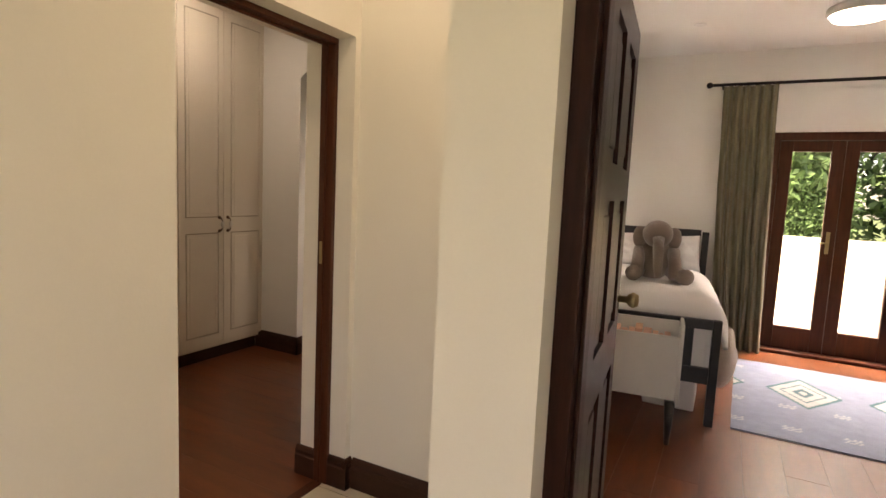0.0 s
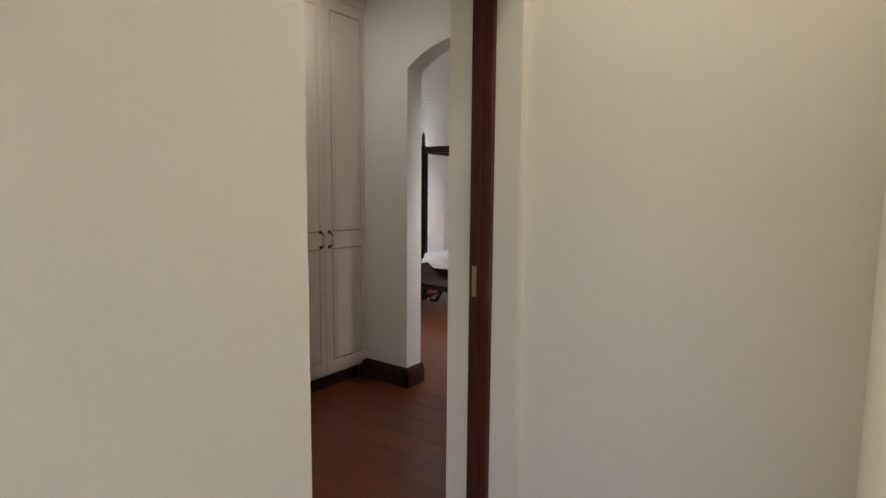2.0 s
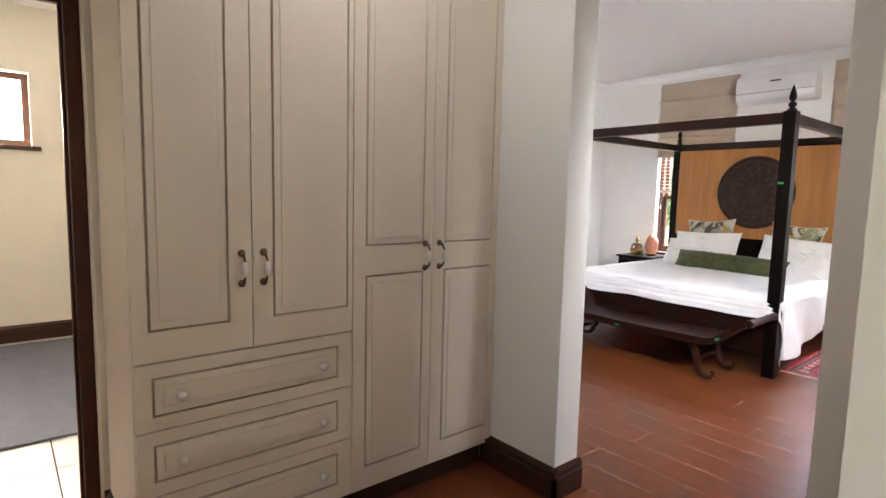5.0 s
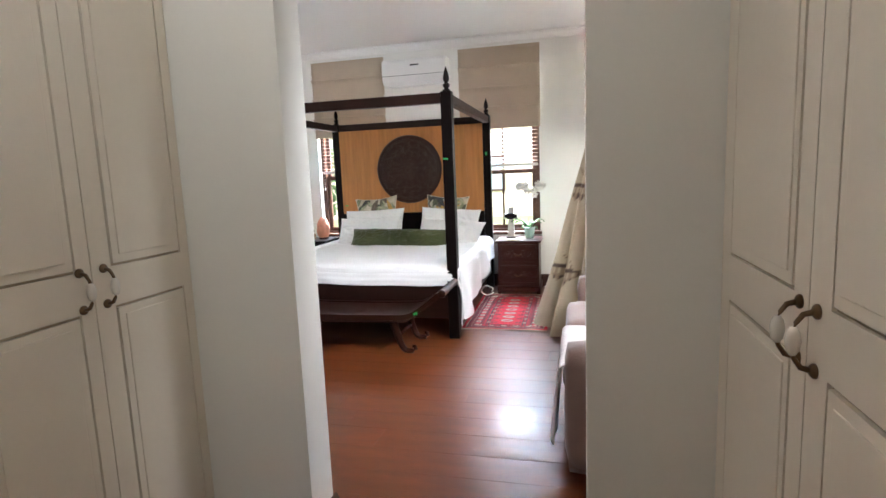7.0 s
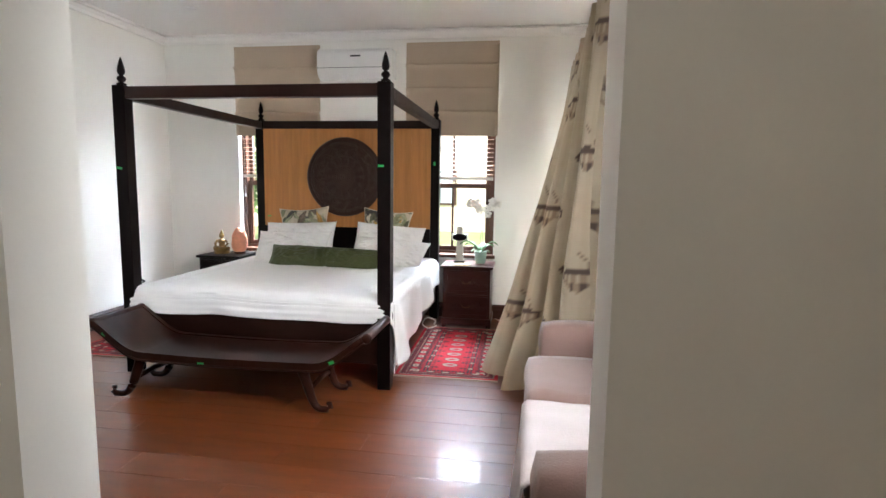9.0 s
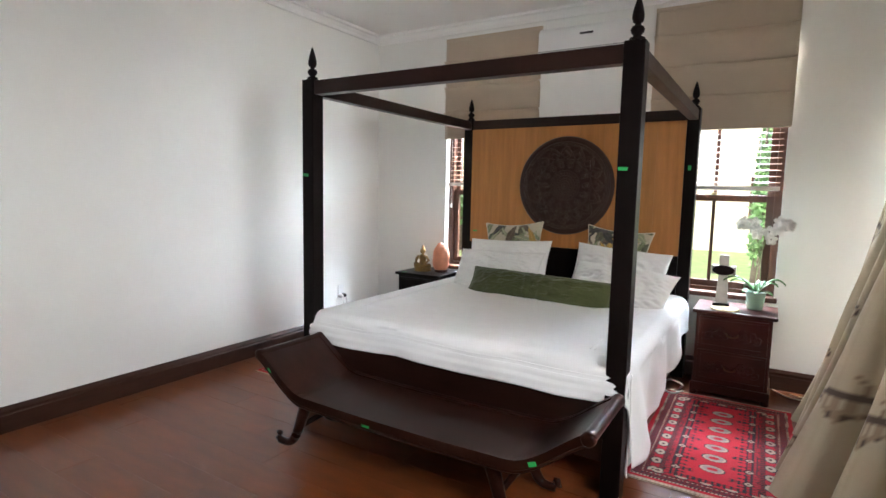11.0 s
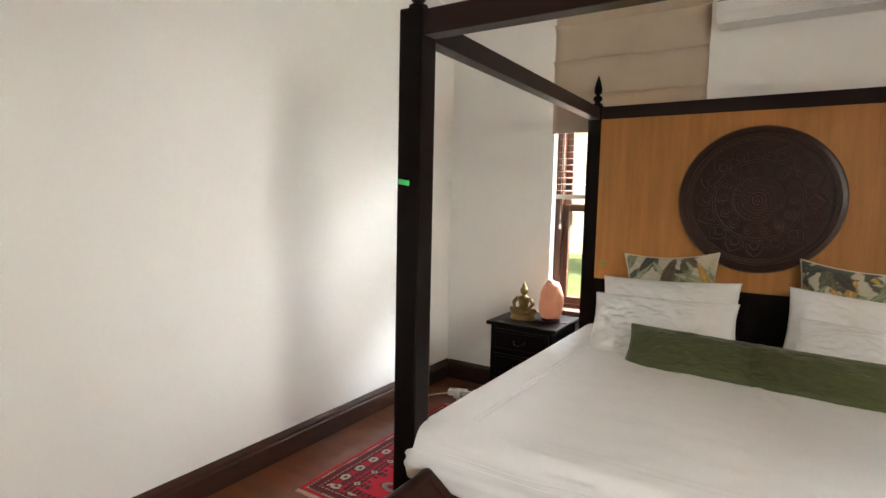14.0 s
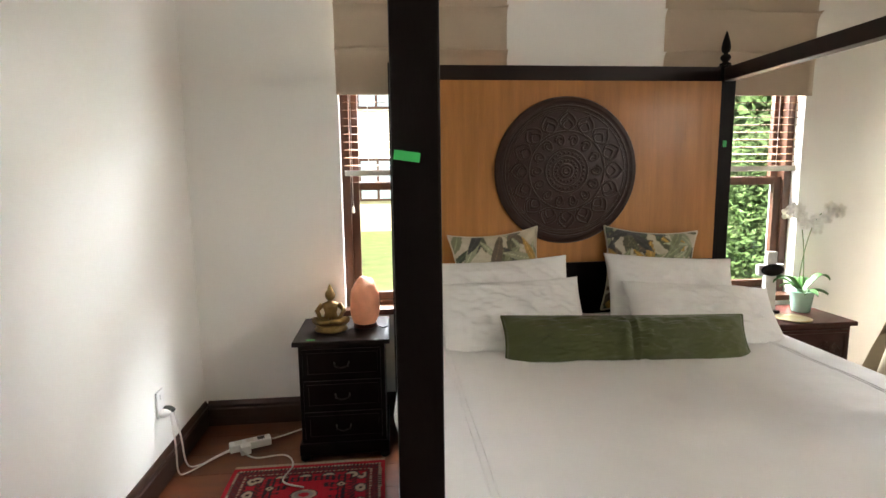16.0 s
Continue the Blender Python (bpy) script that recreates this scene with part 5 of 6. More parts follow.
def rug(name, x0, x1, y0, y1, pattern, label, turn=0.0, n=0.0055, h=0.008, mat=None):
    """A thin woven rug with slightly wavy edges; its pattern is woven in knot by knot."""
    cx, cy, w, l = (x0 + x1) / 2, (y0 + y1) / 2, x1 - x0, y1 - y0
    nu, nv = int(w / n), int(l / n)
    def f(u, v):
        x, y = (u - 0.5) * w, (v - 0.5) * l
        x += 0.005 * noise.noise(Vector((y * 3, 1, 0)))
        return (x, y, h + 0.0015 * noise.noise(Vector((x * 6, y * 6, 0))))
    bm = sheet(nu, nv, f)
    edges = [e for e in bm.edges if e.is_boundary]
    r = bmesh.ops.extrude_edge_only(bm, edges=edges)
    for v in [g for g in r["geom"] if isinstance(g, bmesh.types.BMVert)]:
        v.co.z = 0.0006
    ob = solid(name, bm, mat or WEAVE, label, "rug", smooth=False)
    ob.matrix_world = pose(cx, cy, 0, 0, 0, turn)
    paint(ob, lambda x, y, z: pattern(Vector((x, y, z))))
    return ob


rug("persian_rug", -2.43, -1.715, 6.17, 7.50, bokhara(0.3525, 0.665), "red and navy hand-knotted rug with pale fringes", 0.5)
rug("persian_rug", -5.0, -4.30, 6.16, 7.46, bokhara(0.35, 0.65), "red and navy hand-knotted rug beside the bed", 0.5)


def diamond_rug(p):
    base = (0.27, 0.31, 0.42)
    k = noise.noise(Vector((p.x * 9, p.y * 9, 0))) * 0.02
    c, d = (p.x + 10 * 0.62 + 0.31) % 0.62 - 0.31, p.y - 0.15
    q = abs(c) / 0.24 + abs(d) / 0.36
    if q < 1.0:
        return (0.07, 0.17, 0.19) if q > 0.88 else (0.46, 0.48, 0.48) if q > 0.62 else (0.08, 0.16, 0.19) if q > 0.55 else (0.48, 0.50, 0.50) if q > 0.3 else (0.07, 0.15, 0.18) if q > 0.14 else (0.45, 0.46, 0.46)
    e, g = (p.x + 10.2) % 0.31 - 0.155, (p.y + 10.1) % 0.42 - 0.21
    if abs(e) < 0.05 and abs(g) < 0.04 and (int((e + 1) * 55) + int((g + 1) * 55)) % 2:
        return (0.50, 0.52, 0.56)
    return tuple(v + k for v in base)


rug("bedroom_rug", 0.75, 2.9, 3.80, 5.50, diamond_rug, "blue-grey woven rug with pale diamond figures", -1, 0.013, 0.01)
solid("bath_mat", boxes((-6.4, -4.27, 0.9, 2.5, 0.001, 0.016), bevel=0.006), RUG_GREY, "dark blue-grey bathroom rug on white tiles", "rug")


# ---- small things on the cabinets ----
def merge(bm, other):
    me = bpy.data.meshes.new("tmp")
    other.to_mesh(me)
    other.free()
    bm.from_mesh(me)


def statue():
    """Seated brass figure on a lotus base, one plain mesh."""
    x, y, z = -4.56, 7.66, 0.6
    bm = lathe([(0.064, 0), (0.070, 0.008), (0.060, 0.016), (0.066, 0.026), (0.062, 0.034), (0.03, 0.036)], (x, y, z), 20)
    merge(bm, lathe([(0.022, 0.03), (0.032, 0.05), (0.025, 0.075), (0.032, 0.10), (0.034, 0.116), (0.012, 0.126), (0.011, 0.134)], (x, y, z), 16, Matrix.Diagonal((1, 0.75, 1, 1))))
    merge(bm, lathe([(0.008, 0.128), (0.019, 0.138), (0.022, 0.152), (0.019, 0.166), (0.012, 0.173), (0.010, 0.182), (0.006, 0.190), (0.002, 0.200)], (x, y, z), 14))
    for s in (-1, 1):
        tube(bm, [(x + s * 0.034, y, z + 0.112), (x + s * 0.056, y - 0.006, z + 0.085), (x + s * 0.040, y - 0.03, z + 0.06), (x + s * 0.008, y - 0.04, z + 0.058)], [0.012, 0.011, 0.009, 0.007], 8)
        tube(bm, [(x + s * 0.012, y - 0.01, z + 0.046), (x + s * 0.066, y - 0.016, z + 0.046), (x + s * 0.036, y - 0.046, z + 0.044), (x - s * 0.018, y - 0.044, z + 0.046)], [0.016, 0.017, 0.014, 0.010], 8)
    bmesh.ops.scale(bm, vec=(1.18, 1.18, 1.18), space=Matrix.Translation((-x, -y, -z)), verts=bm.verts)
    solid("seated_statue", bm, GOLD, "aged brass seated figure statue on a lotus base", "statue", smooth=True)


statue()


def salt_lamp():
    x, y, z = -4.392, 7.70, 0.6
    s = thing("salt_lamp", (x, y, z), "rough pink salt rock lamp on a wooden base, unlit", "lamp")
    bm = bmesh.new()
    bmesh.ops.create_icosphere(bm, subdivisions=4, radius=1.0)
    for v in bm.verts:
        d = v.co.normalized()
        k = 1 + 0.08 * noise.noise(d * 2.2) + 0.03 * noise.noise(d * 6)
        h = d.z
        wid = 0.074 * (1 - 0.12 * max(0, h)) * math.sqrt(max(0.0, 1 - abs(h) ** 3.2)) / max(0.02, math.sqrt(max(0.0, 1 - h * h)))
        v.co = Vector((d.x * wid * k, d.y * wid * k, max(-0.098, (0.14 if h > 0 else 0.122) * h * k)))
        v.co += Vector((x, y, z + 0.119))
    part("salt_rock", bm, SALT, s, "rough pink salt rock", True)
    part("base", lathe([(0.055, 0), (0.06, 0.004), (0.06, 0.018), (0.055, 0.022)], (x, y, z + 0.0005), 20), MAHOGANY, s, "wooden base")
    part("cable", tube(bmesh.new(), [(x + 0.05, y, z + 0.008), (x + 0.09, y - 0.05, z + 0.004), (x + 0.11, y - 0.02, z + 0.004), (x + 0.115, y + 0.1, z + 0.004)], 0.003, 6), BLACK, s)


salt_lamp()


def stone_cross():
    x, y, z = -2.165, 7.74, 0.58
    c = thing("stone_ornament", (x, y, z), "pale stone cross ornament with a dark oval plaque", "ornament")
    part("base", boxes((x - 0.05, x + 0.05, y - 0.035, y + 0.035, z, z + 0.018), bevel=0.004), BLACKWOOD, c, "dark base")
    bm = prism([(x - 0.038, z + 0.018), (x + 0.038, z + 0.018), (x + 0.028, z + 0.22), (x + 0.030, z + 0.345), (x - 0.030, z + 0.345), (x - 0.028, z + 0.22)], "y", y - 0.016, y + 0.016)
    bmesh.ops.bevel(bm, geom=list(bm.edges), offset=0.004, segments=2, affect="EDGES")
    part("upright", bm, STONE, c)
    part("arm", boxes((x - 0.075, x + 0.075, y - 0.017, y + 0.017, z + 0.215, z + 0.275), bevel=0.006), STONE, c)
    part("plaque", lathe([(0.066, 0), (0.068, 0.006), (0.054, 0.012), (0.001, 0.013)], (x, y - 0.018, z + 0.245), 24, Matrix.Rotation(radians(90), 4, "X") @ Matrix.Diagonal((1, 0.5, 1, 1))), BLACKWOOD, c, "dark oval plaque", True)
    solid("glass_dish", lathe([(0.06, 0), (0.085, 0.004), (0.088, 0.009), (0.06, 0.006), (0.001, 0.006)], (-2.13, 7.585, 0.5802), 26), STEEL, "small shallow metal dish on the cabinet", "dish", smooth=True)


stone_cross()


def orchid():
    x, y, z = -1.965, 7.74, 0.58
    o = thing("potted_orchid", (x, y, z), "white orchid in a pale green glazed pot", "potted plant")
    part("pot", lathe([(0.042, 0), (0.047, 0.004), (0.058, 0.10), (0.062, 0.112), (0.062, 0.118), (0.052, 0.118), (0.048, 0.10), (0.001, 0.098)], (x, y, z), 28), POT, o, "pale green glazed pot", True)
    rnd = random.Random(11)
    for k in range(9):
        a = 2 * math.pi * k / 9 + rnd.uniform(-0.2, 0.2)
        L, lift = rnd.uniform(0.12, 0.2), rnd.uniform(0.03, 0.12)
        d, n = Vector((math.cos(a), math.sin(a) * 0.75, 0)), Vector((-math.sin(a), math.cos(a), 0))
        def f(u, v, d=d, n=n, L=L, lift=lift):
            w = 0.024 * math.sin(math.pi * min(1, 0.08 + 0.92 * u)) ** 0.6
            p = d * (L * u) + n * (w * (2 * v - 1)) + Vector((0, 0, 0.10 + lift * math.sin(u * 2.2) - 0.02 * u * u + 0.010 * abs(2 * v - 1)))
            return Vector((x, y, z)) + p
        part("leaf", sheet(10, 4, f, 0.002), LEAF, o, "", True)
    for s in range(2):
        pts = []
        for i in range(14):
            u = i / 13
            pts.append((x + (0.02 - 0.03 * s) + (-0.13 + 0.31 * s) * u * u, y + 0.02 - 0.03 * s * u, z + 0.10 + 0.50 * math.sin(u * 1.75) - 0.03 * u))
        stem = part("flower_stem", tube(bmesh.new(), pts, 0.0028, 6), STEM, o, "thin green flower stem", True)
        for i in range(7, 14):
            c = Vector(pts[i]) + Vector((rnd.uniform(-0.02, 0.02), rnd.uniform(-0.03, 0.0), rnd.uniform(-0.02, 0.015)))
            bm = bmesh.new()
            for q in range(5):
                a = 2 * math.pi * q / 5 + 0.3
                for v0 in (0,):
                    ring = []
                    for t in range(8):
                        b = 2 * math.pi * t / 8
                        r = Vector((0.022 + 0.018 * math.cos(b), 0.016 * math.sin(b), 0))
                        ring.append(bm.verts.new(c + Vector((r.x * math.cos(a) - r.y * math.sin(a), -0.006 - 0.004 * math.sin(b * 2), r.x * math.sin(a) + r.y * math.cos(a)))))
                    bm.faces.new(ring)
            part("flower", bm, PETAL, stem, "white orchid flower")
    return o


orchid()


# ---- socket, plug, cables ----
def cable(name, pts, r, label):
    """A smooth loose cable through a few points."""
    P3 = [Vector(p) for p in pts]
    out = []
    for i in range(len(P3) - 1):
        p0, p1, p2, p3 = P3[max(i - 1, 0)], P3[i], P3[i + 1], P3[min(i + 2, len(P3) - 1)]
        for k in range(8):
            t = k / 8
            out.append(0.5 * ((2 * p1) + (p2 - p0) * t + (2 * p0 - 5 * p1 + 4 * p2 - p3) * t * t + (3 * p1 - p0 - 3 * p2 + p3) * t ** 3))
    out.append(P3[-1])
    return solid(name, tube(bmesh.new(), out, r, 7), CABLE, label, "cable", smooth=True)


def socket():
    x, y, z = -5.30, 7.39, 0.37
    s = thing("wall_socket", (x, y, z), "white wall socket low on the plaster wall", "socket")
    part("face_plate", boxes((x + 0.0005, x + 0.011, y - 0.036, y + 0.036, z - 0.06, z + 0.06), bevel=0.003), PLASTIC, s)
    part("switch", boxes((x + 0.011, x + 0.015, y - 0.012, y + 0.012, z + 0.02, z + 0.045), bevel=0.002), PLASTIC, s)
    for dy, m in ((-0.02, PLASTIC), (0.02, BLACK)):
        p = thing("plug", (x + 0.012, y + dy, z - 0.04), "plug pushed into the wall socket", "plug", "plugs")
        part("plug_body", lathe([(0.016, 0), (0.020, 0.005), (0.019, 0.025), (0.010, 0.042), (0.004, 0.048)], (x + 0.012, y + dy, z - 0.04), 14, Matrix.Rotation(radians(90), 4, "Y")), m, p, "", True)


socket()
cable("power_cable", [(-5.245, 7.41, 0.325), (-5.23, 7.42, 0.2), (-5.22, 7.44, 0.05), (-5.19, 7.50, 0.006), (-5.13, 7.58, 0.006), (-5.08, 7.625, 0.012)], 0.004, "white power cable trailing along the floor")
cable("power_cable", [(-5.245, 7.37, 0.325), (-5.235, 7.37, 0.18), (-5.24, 7.39, 0.04), (-5.22, 7.44, 0.006), (-5.15, 7.54, 0.006), (-5.08, 7.61, 0.012)], 0.004, "white power cable trailing along the floor")
cable("power_cable", [(-4.89, 7.70, 0.02), (-4.82, 7.72, 0.03), (-4.73, 7.74, 0.05)], 0.004, "white power cable trailing along the floor")
cable("power_cable", [(-5.02, 7.585, 0.03), (-4.94, 7.54, 0.006), (-4.80, 7.55, 0.006), (-4.74, 7.44, 0.012), (-4.76, 7.30, 0.014), (-4.66, 7.24, 0.014)], 0.004, "white power cable trailing along the floor")
cable("power_cable", [(-2.35, 7.42, 0.05), (-2.33, 7.36, 0.10), (-2.40, 7.33, 0.13), (-2.45, 7.37, 0.06), (-2.40, 7.41, 0.012), (-2.33, 7.45, 0.03)], 0.006, "white cable loop behind the bedside cabinet")
cable("power_cable", [(-1.82, 7.86, 0.02), (-1.74, 7.80, 0.006), (-1.66, 7.78, 0.006), (-1.63, 7.83, 0.006), (-1.72, 7.86, 0.006)], 0.004, "white cable lying by the skirting board")


def power_strip():
    m = Matrix.Translation((-4.99, 7.66, 0)) @ Matrix.Rotation(radians(22), 4, "Z")
    s = thing("power_strip", (-4.99, 7.66, 0), "white power strip lying on the floor", "power strip")
    part("strip_body", box(bmesh.new(), -0.10, 0.10, -0.028, 0.028, 0.001, 0.04, 0.006, m), PLASTIC, s)
    for k in range(3):
        part("outlet", box(bmesh.new(), -0.075 + 0.055 * k, -0.04 + 0.055 * k, -0.016, 0.016, 0.0402, 0.0412, 0.0, m), BLACK if k == 2 else CABLE, s)
    p = thing("plug_adapter", (-5.02, 7.585, 0), "white plug adapter beside the power strip", "plug")
    part("plug_body", box(bmesh.new(), -0.055, -0.005, -0.075, -0.032, 0.001, 0.045, 0.006, m), PLASTIC, p)


power_strip()


# ---- patterned curtain and its rod ----
def curtain_print(p):
    """Brown ink seed heads in rows on greyed gold cloth: a dark fringed crown over an open ring; p in cloth metres."""
    u, v = p
    cu, cv = 0.36, 0.33
    row = math.floor(v / cv)
    a = (u + (0.18 if row % 2 else 0)) % cu - cu / 2
    b = v % cv - cv / 2
    base = (0.43, 0.365, 0.265) if (u * 40) % 2 < 1.6 else (0.41, 0.345, 0.245)
    ink, wash = (0.075, 0.05, 0.04), (0.27, 0.205, 0.14)
    q = (a / 0.075) ** 2 + (b / 0.045) ** 2
    if q < 1:
        if b > 0.012 or q > 0.72:
            return ink if b > -0.02 else wash
        return wash if abs(math.sin(a * 130)) > 0.55 else base
    if -0.095 < b < -0.03:
        wide = 0.05 * (1 - (-0.03 - b) / 0.07)
        if abs(a) < wide:
            return ink if abs(math.sin(a * 110)) > 0.8 else wash
    if abs(a - 0.03 * math.sin(b * 25)) < 0.003 and b > 0.045:
        return (0.20, 0.145, 0.10)
    return base


def along(line, u):
    """The point at share u of an open line of points."""
    ls = [math.dist(p, q) for p, q in zip(line, line[1:])]
    d = u * sum(ls)
    for (p, q), k in zip(zip(line, line[1:]), ls):
        if d <= k or (p, q) == (line[-2], line[-1]):
            t = d / k
            return [p[i] + (q[i] - p[i]) * t for i in range(2)]
        d -= k


def curtain(name, top, foot, folds, depth, label, mat, zt, pattern=None, n=160, rows=70):
    """A pleated hanging between a top line and a hem line on the floor."""
    def f(u, v):
        k = 1 - v
        e = k ** 1.25
        def at(w):
            a, b = along(top, min(max(w, 0), 1)), along(foot, min(max(w, 0), 1))
            return [a[i] + (b[i] - a[i]) * e for i in range(2)]
        x, y = at(u)
        p, q = at(u - 0.02), at(u + 0.02)
        dx, dy = q[0] - p[0], q[1] - p[1]
        L = math.hypot(dx, dy) or 1
        w = math.sin(2 * math.pi * folds * u + 1.5 * noise.noise(Vector((u * 5, k * 1.2, 7))))
        w = math.copysign(abs(w) ** 0.75, w)
        amp = depth * (0.55 + 0.6 * k) * (1 + 0.6 * noise.noise(Vector((u * 6, k, 1))))
        x += -dy / L * w * amp
        y += dx / L * w * amp
        sag = 0.03 * noise.noise(Vector((u * 5, k * 3, 3))) * k
        return (x + sag, y, 0.002 + (zt - 0.002) * v)
    c = thing(name, (top[0][0], top[0][1], 0), label, "curtain")
    ob = part("cloth", sheet(n, rows, f), mat, c, "", True)
    if pattern:
        me = ob.data
        lay = me.color_attributes.new("pattern", "FLOAT_COLOR", "POINT")
        cols = np.ones((len(me.vertices), 4), dtype=np.float32)
        wide = sum(math.dist(p, q) for p, q in zip(foot, foot[1:])) * 1.7
        for i in range(len(me.vertices)):
            cols[i, :3] = pattern((i // (rows + 1) / n * wide, (i % (rows + 1)) / rows * zt))
        lay.data.foreach_set("color", cols.ravel())
    return c


cc = curtain("patterned_curtain", ((-1.13, 7.74), (-1.12, 5.66)), ((-1.50, 7.80), (-1.54, 7.3), (-1.63, 6.32), (-1.20, 5.70)), 9, 0.16, "greyed gold curtain printed with brown flowers, pooling at the floor", CURTAIN_PRINT, 2.34, curtain_print, 420, 150)


def curtain_rod(name, p, q, z, label, r=0.014):
    d = thing(name, (p[0], p[1], z), label, "curtain rod")
    part("rod", tube(bmesh.new(), [(p[0], p[1], z), (q[0], q[1], z)], r, 12), METAL_BLACK, d, "", True)
    v = (Vector(q) - Vector(p)).normalized()
    for e, s in ((p, -1), (q, 1)):
        bm = bmesh.new()
        bmesh.ops.create_uvsphere(bm, u_segments=14, v_segments=10, radius=r * 2.0, matrix=Matrix.Translation((e[0] + s * v.x * 0.02, e[1] + s * v.y * 0.02, z)))
        part("finial", bm, METAL_BLACK, d, "", True)
    return d


rod = curtain_rod("curtain_rod", (-1.12, 7.80), (-1.12, 5.5), 2.385, "black iron curtain rod with ball ends")
for yy in (7.70, 5.60):
    part("bracket", tube(bmesh.new(), [(-1.12, yy, 2.385), (-1.0, yy, 2.37), (-0.922, yy, 2.37)], 0.008, 8), METAL_BLACK, rod)
for k in range(18):
    yy = 7.66 - k * 0.115
    part("ring", tube(bmesh.new(), [(-1.12 + 0.024 * math.cos(a), yy, 2.379 + 0.024 * math.sin(a)) for a in [2 * math.pi * i / 16 for i in range(16)]], 0.003, 6, True), METAL_BLACK, rod)


# ---- sofa ----
def sofa():
    s = thing("small_sofa", (-1.2, 4.8, 0), "mauve-brown velour sofa with rounded arms", "sofa")
    def soft(x0, x1, y0, y1, z0, z1, b):
        bm = bmesh.new()
        box(bm, x0, x1, y0, y1, z0, z1)
        bmesh.ops.subdivide_edges(bm, edges=list(bm.edges), cuts=5, use_grid_fill=True)
        cx, cy, cz = (x0 + x1) / 2, (y0 + y1) / 2, (z0 + z1) / 2
        hx, hy, hz = (x1 - x0) / 2, (y1 - y0) / 2, (z1 - z0) / 2
        for v in bm.verts:
            d = [(v.co.x - cx), (v.co.y - cy), (v.co.z - cz)]
            q = [max(0, abs(a) - (h - b)) for a, h in zip(d, (hx, hy, hz))]
            n = math.sqrt(sum(k * k for k in q))
            if n > b:
                for i, h in enumerate((hx, hy, hz)):
                    if q[i]:
                        d[i] = math.copysign(h - b + q[i] * b / n, d[i])
            puff = 0.012 * noise.noise(Vector(d) * 5)
            v.co = Vector((cx + d[0] + puff, cy + d[1] + puff, cz + d[2] + puff))
        return bm
    part("base", soft(-1.52, -0.945, 3.97, 5.62, 0.05, 0.30, 0.03), SOFA, s, "", True)
    part("seat_cushion", soft(-1.54, -1.08, 4.22, 4.83, 0.29, 0.45, 0.05), SOFA, s, "plump seat cushion", True)
    part("seat_cushion", soft(-1.54, -1.08, 4.84, 5.45, 0.29, 0.45, 0.05), SOFA, s, "plump seat cushion", True)
    part("backrest", soft(-1.10, -0.935, 4.05, 5.58, 0.28, 0.84, 0.07), SOFA, s, "", True)
    part("arm", soft(-1.53, -0.945, 3.95, 4.17, 0.06, 0.60, 0.06), SOFA, s, "rounded arm", True)
    part("arm", soft(-1.47, -0.945, 5.45, 5.65, 0.06, 0.60, 0.06), SOFA, s, "rounded arm", True)
    for fx in (-1.44, -1.0):
        for fy in (4.10, 5.54):
            part("foot", lathe([(0.018, 0), (0.024, 0.052)], (fx, fy, 0), 12), BLACKWOOD, s, "wooden foot")
    def f(u, v):
        y = 4.12 + 0.62 * u + 0.03 * math.sin(v * 4)
        if v < 0.45:
            x, z = -1.20 - 0.345 * v / 0.45, 0.462 + 0.004 * math.sin(u * 20)
        else:
            k = (v - 0.45) / 0.55
            x, z = -1.552 - 0.03 * k - 0.012 * math.sin(u * 18) * k, 0.455 - 0.34 * k
        return (x, y, z + 0.006 * noise.noise(Vector((u * 6, v * 6, 0))))
    solid("throw", sheet(30, 30, f, 0.006), THROW, "pale pinkish throw draped over the sofa seat", "throw", smooth=True)


sofa()


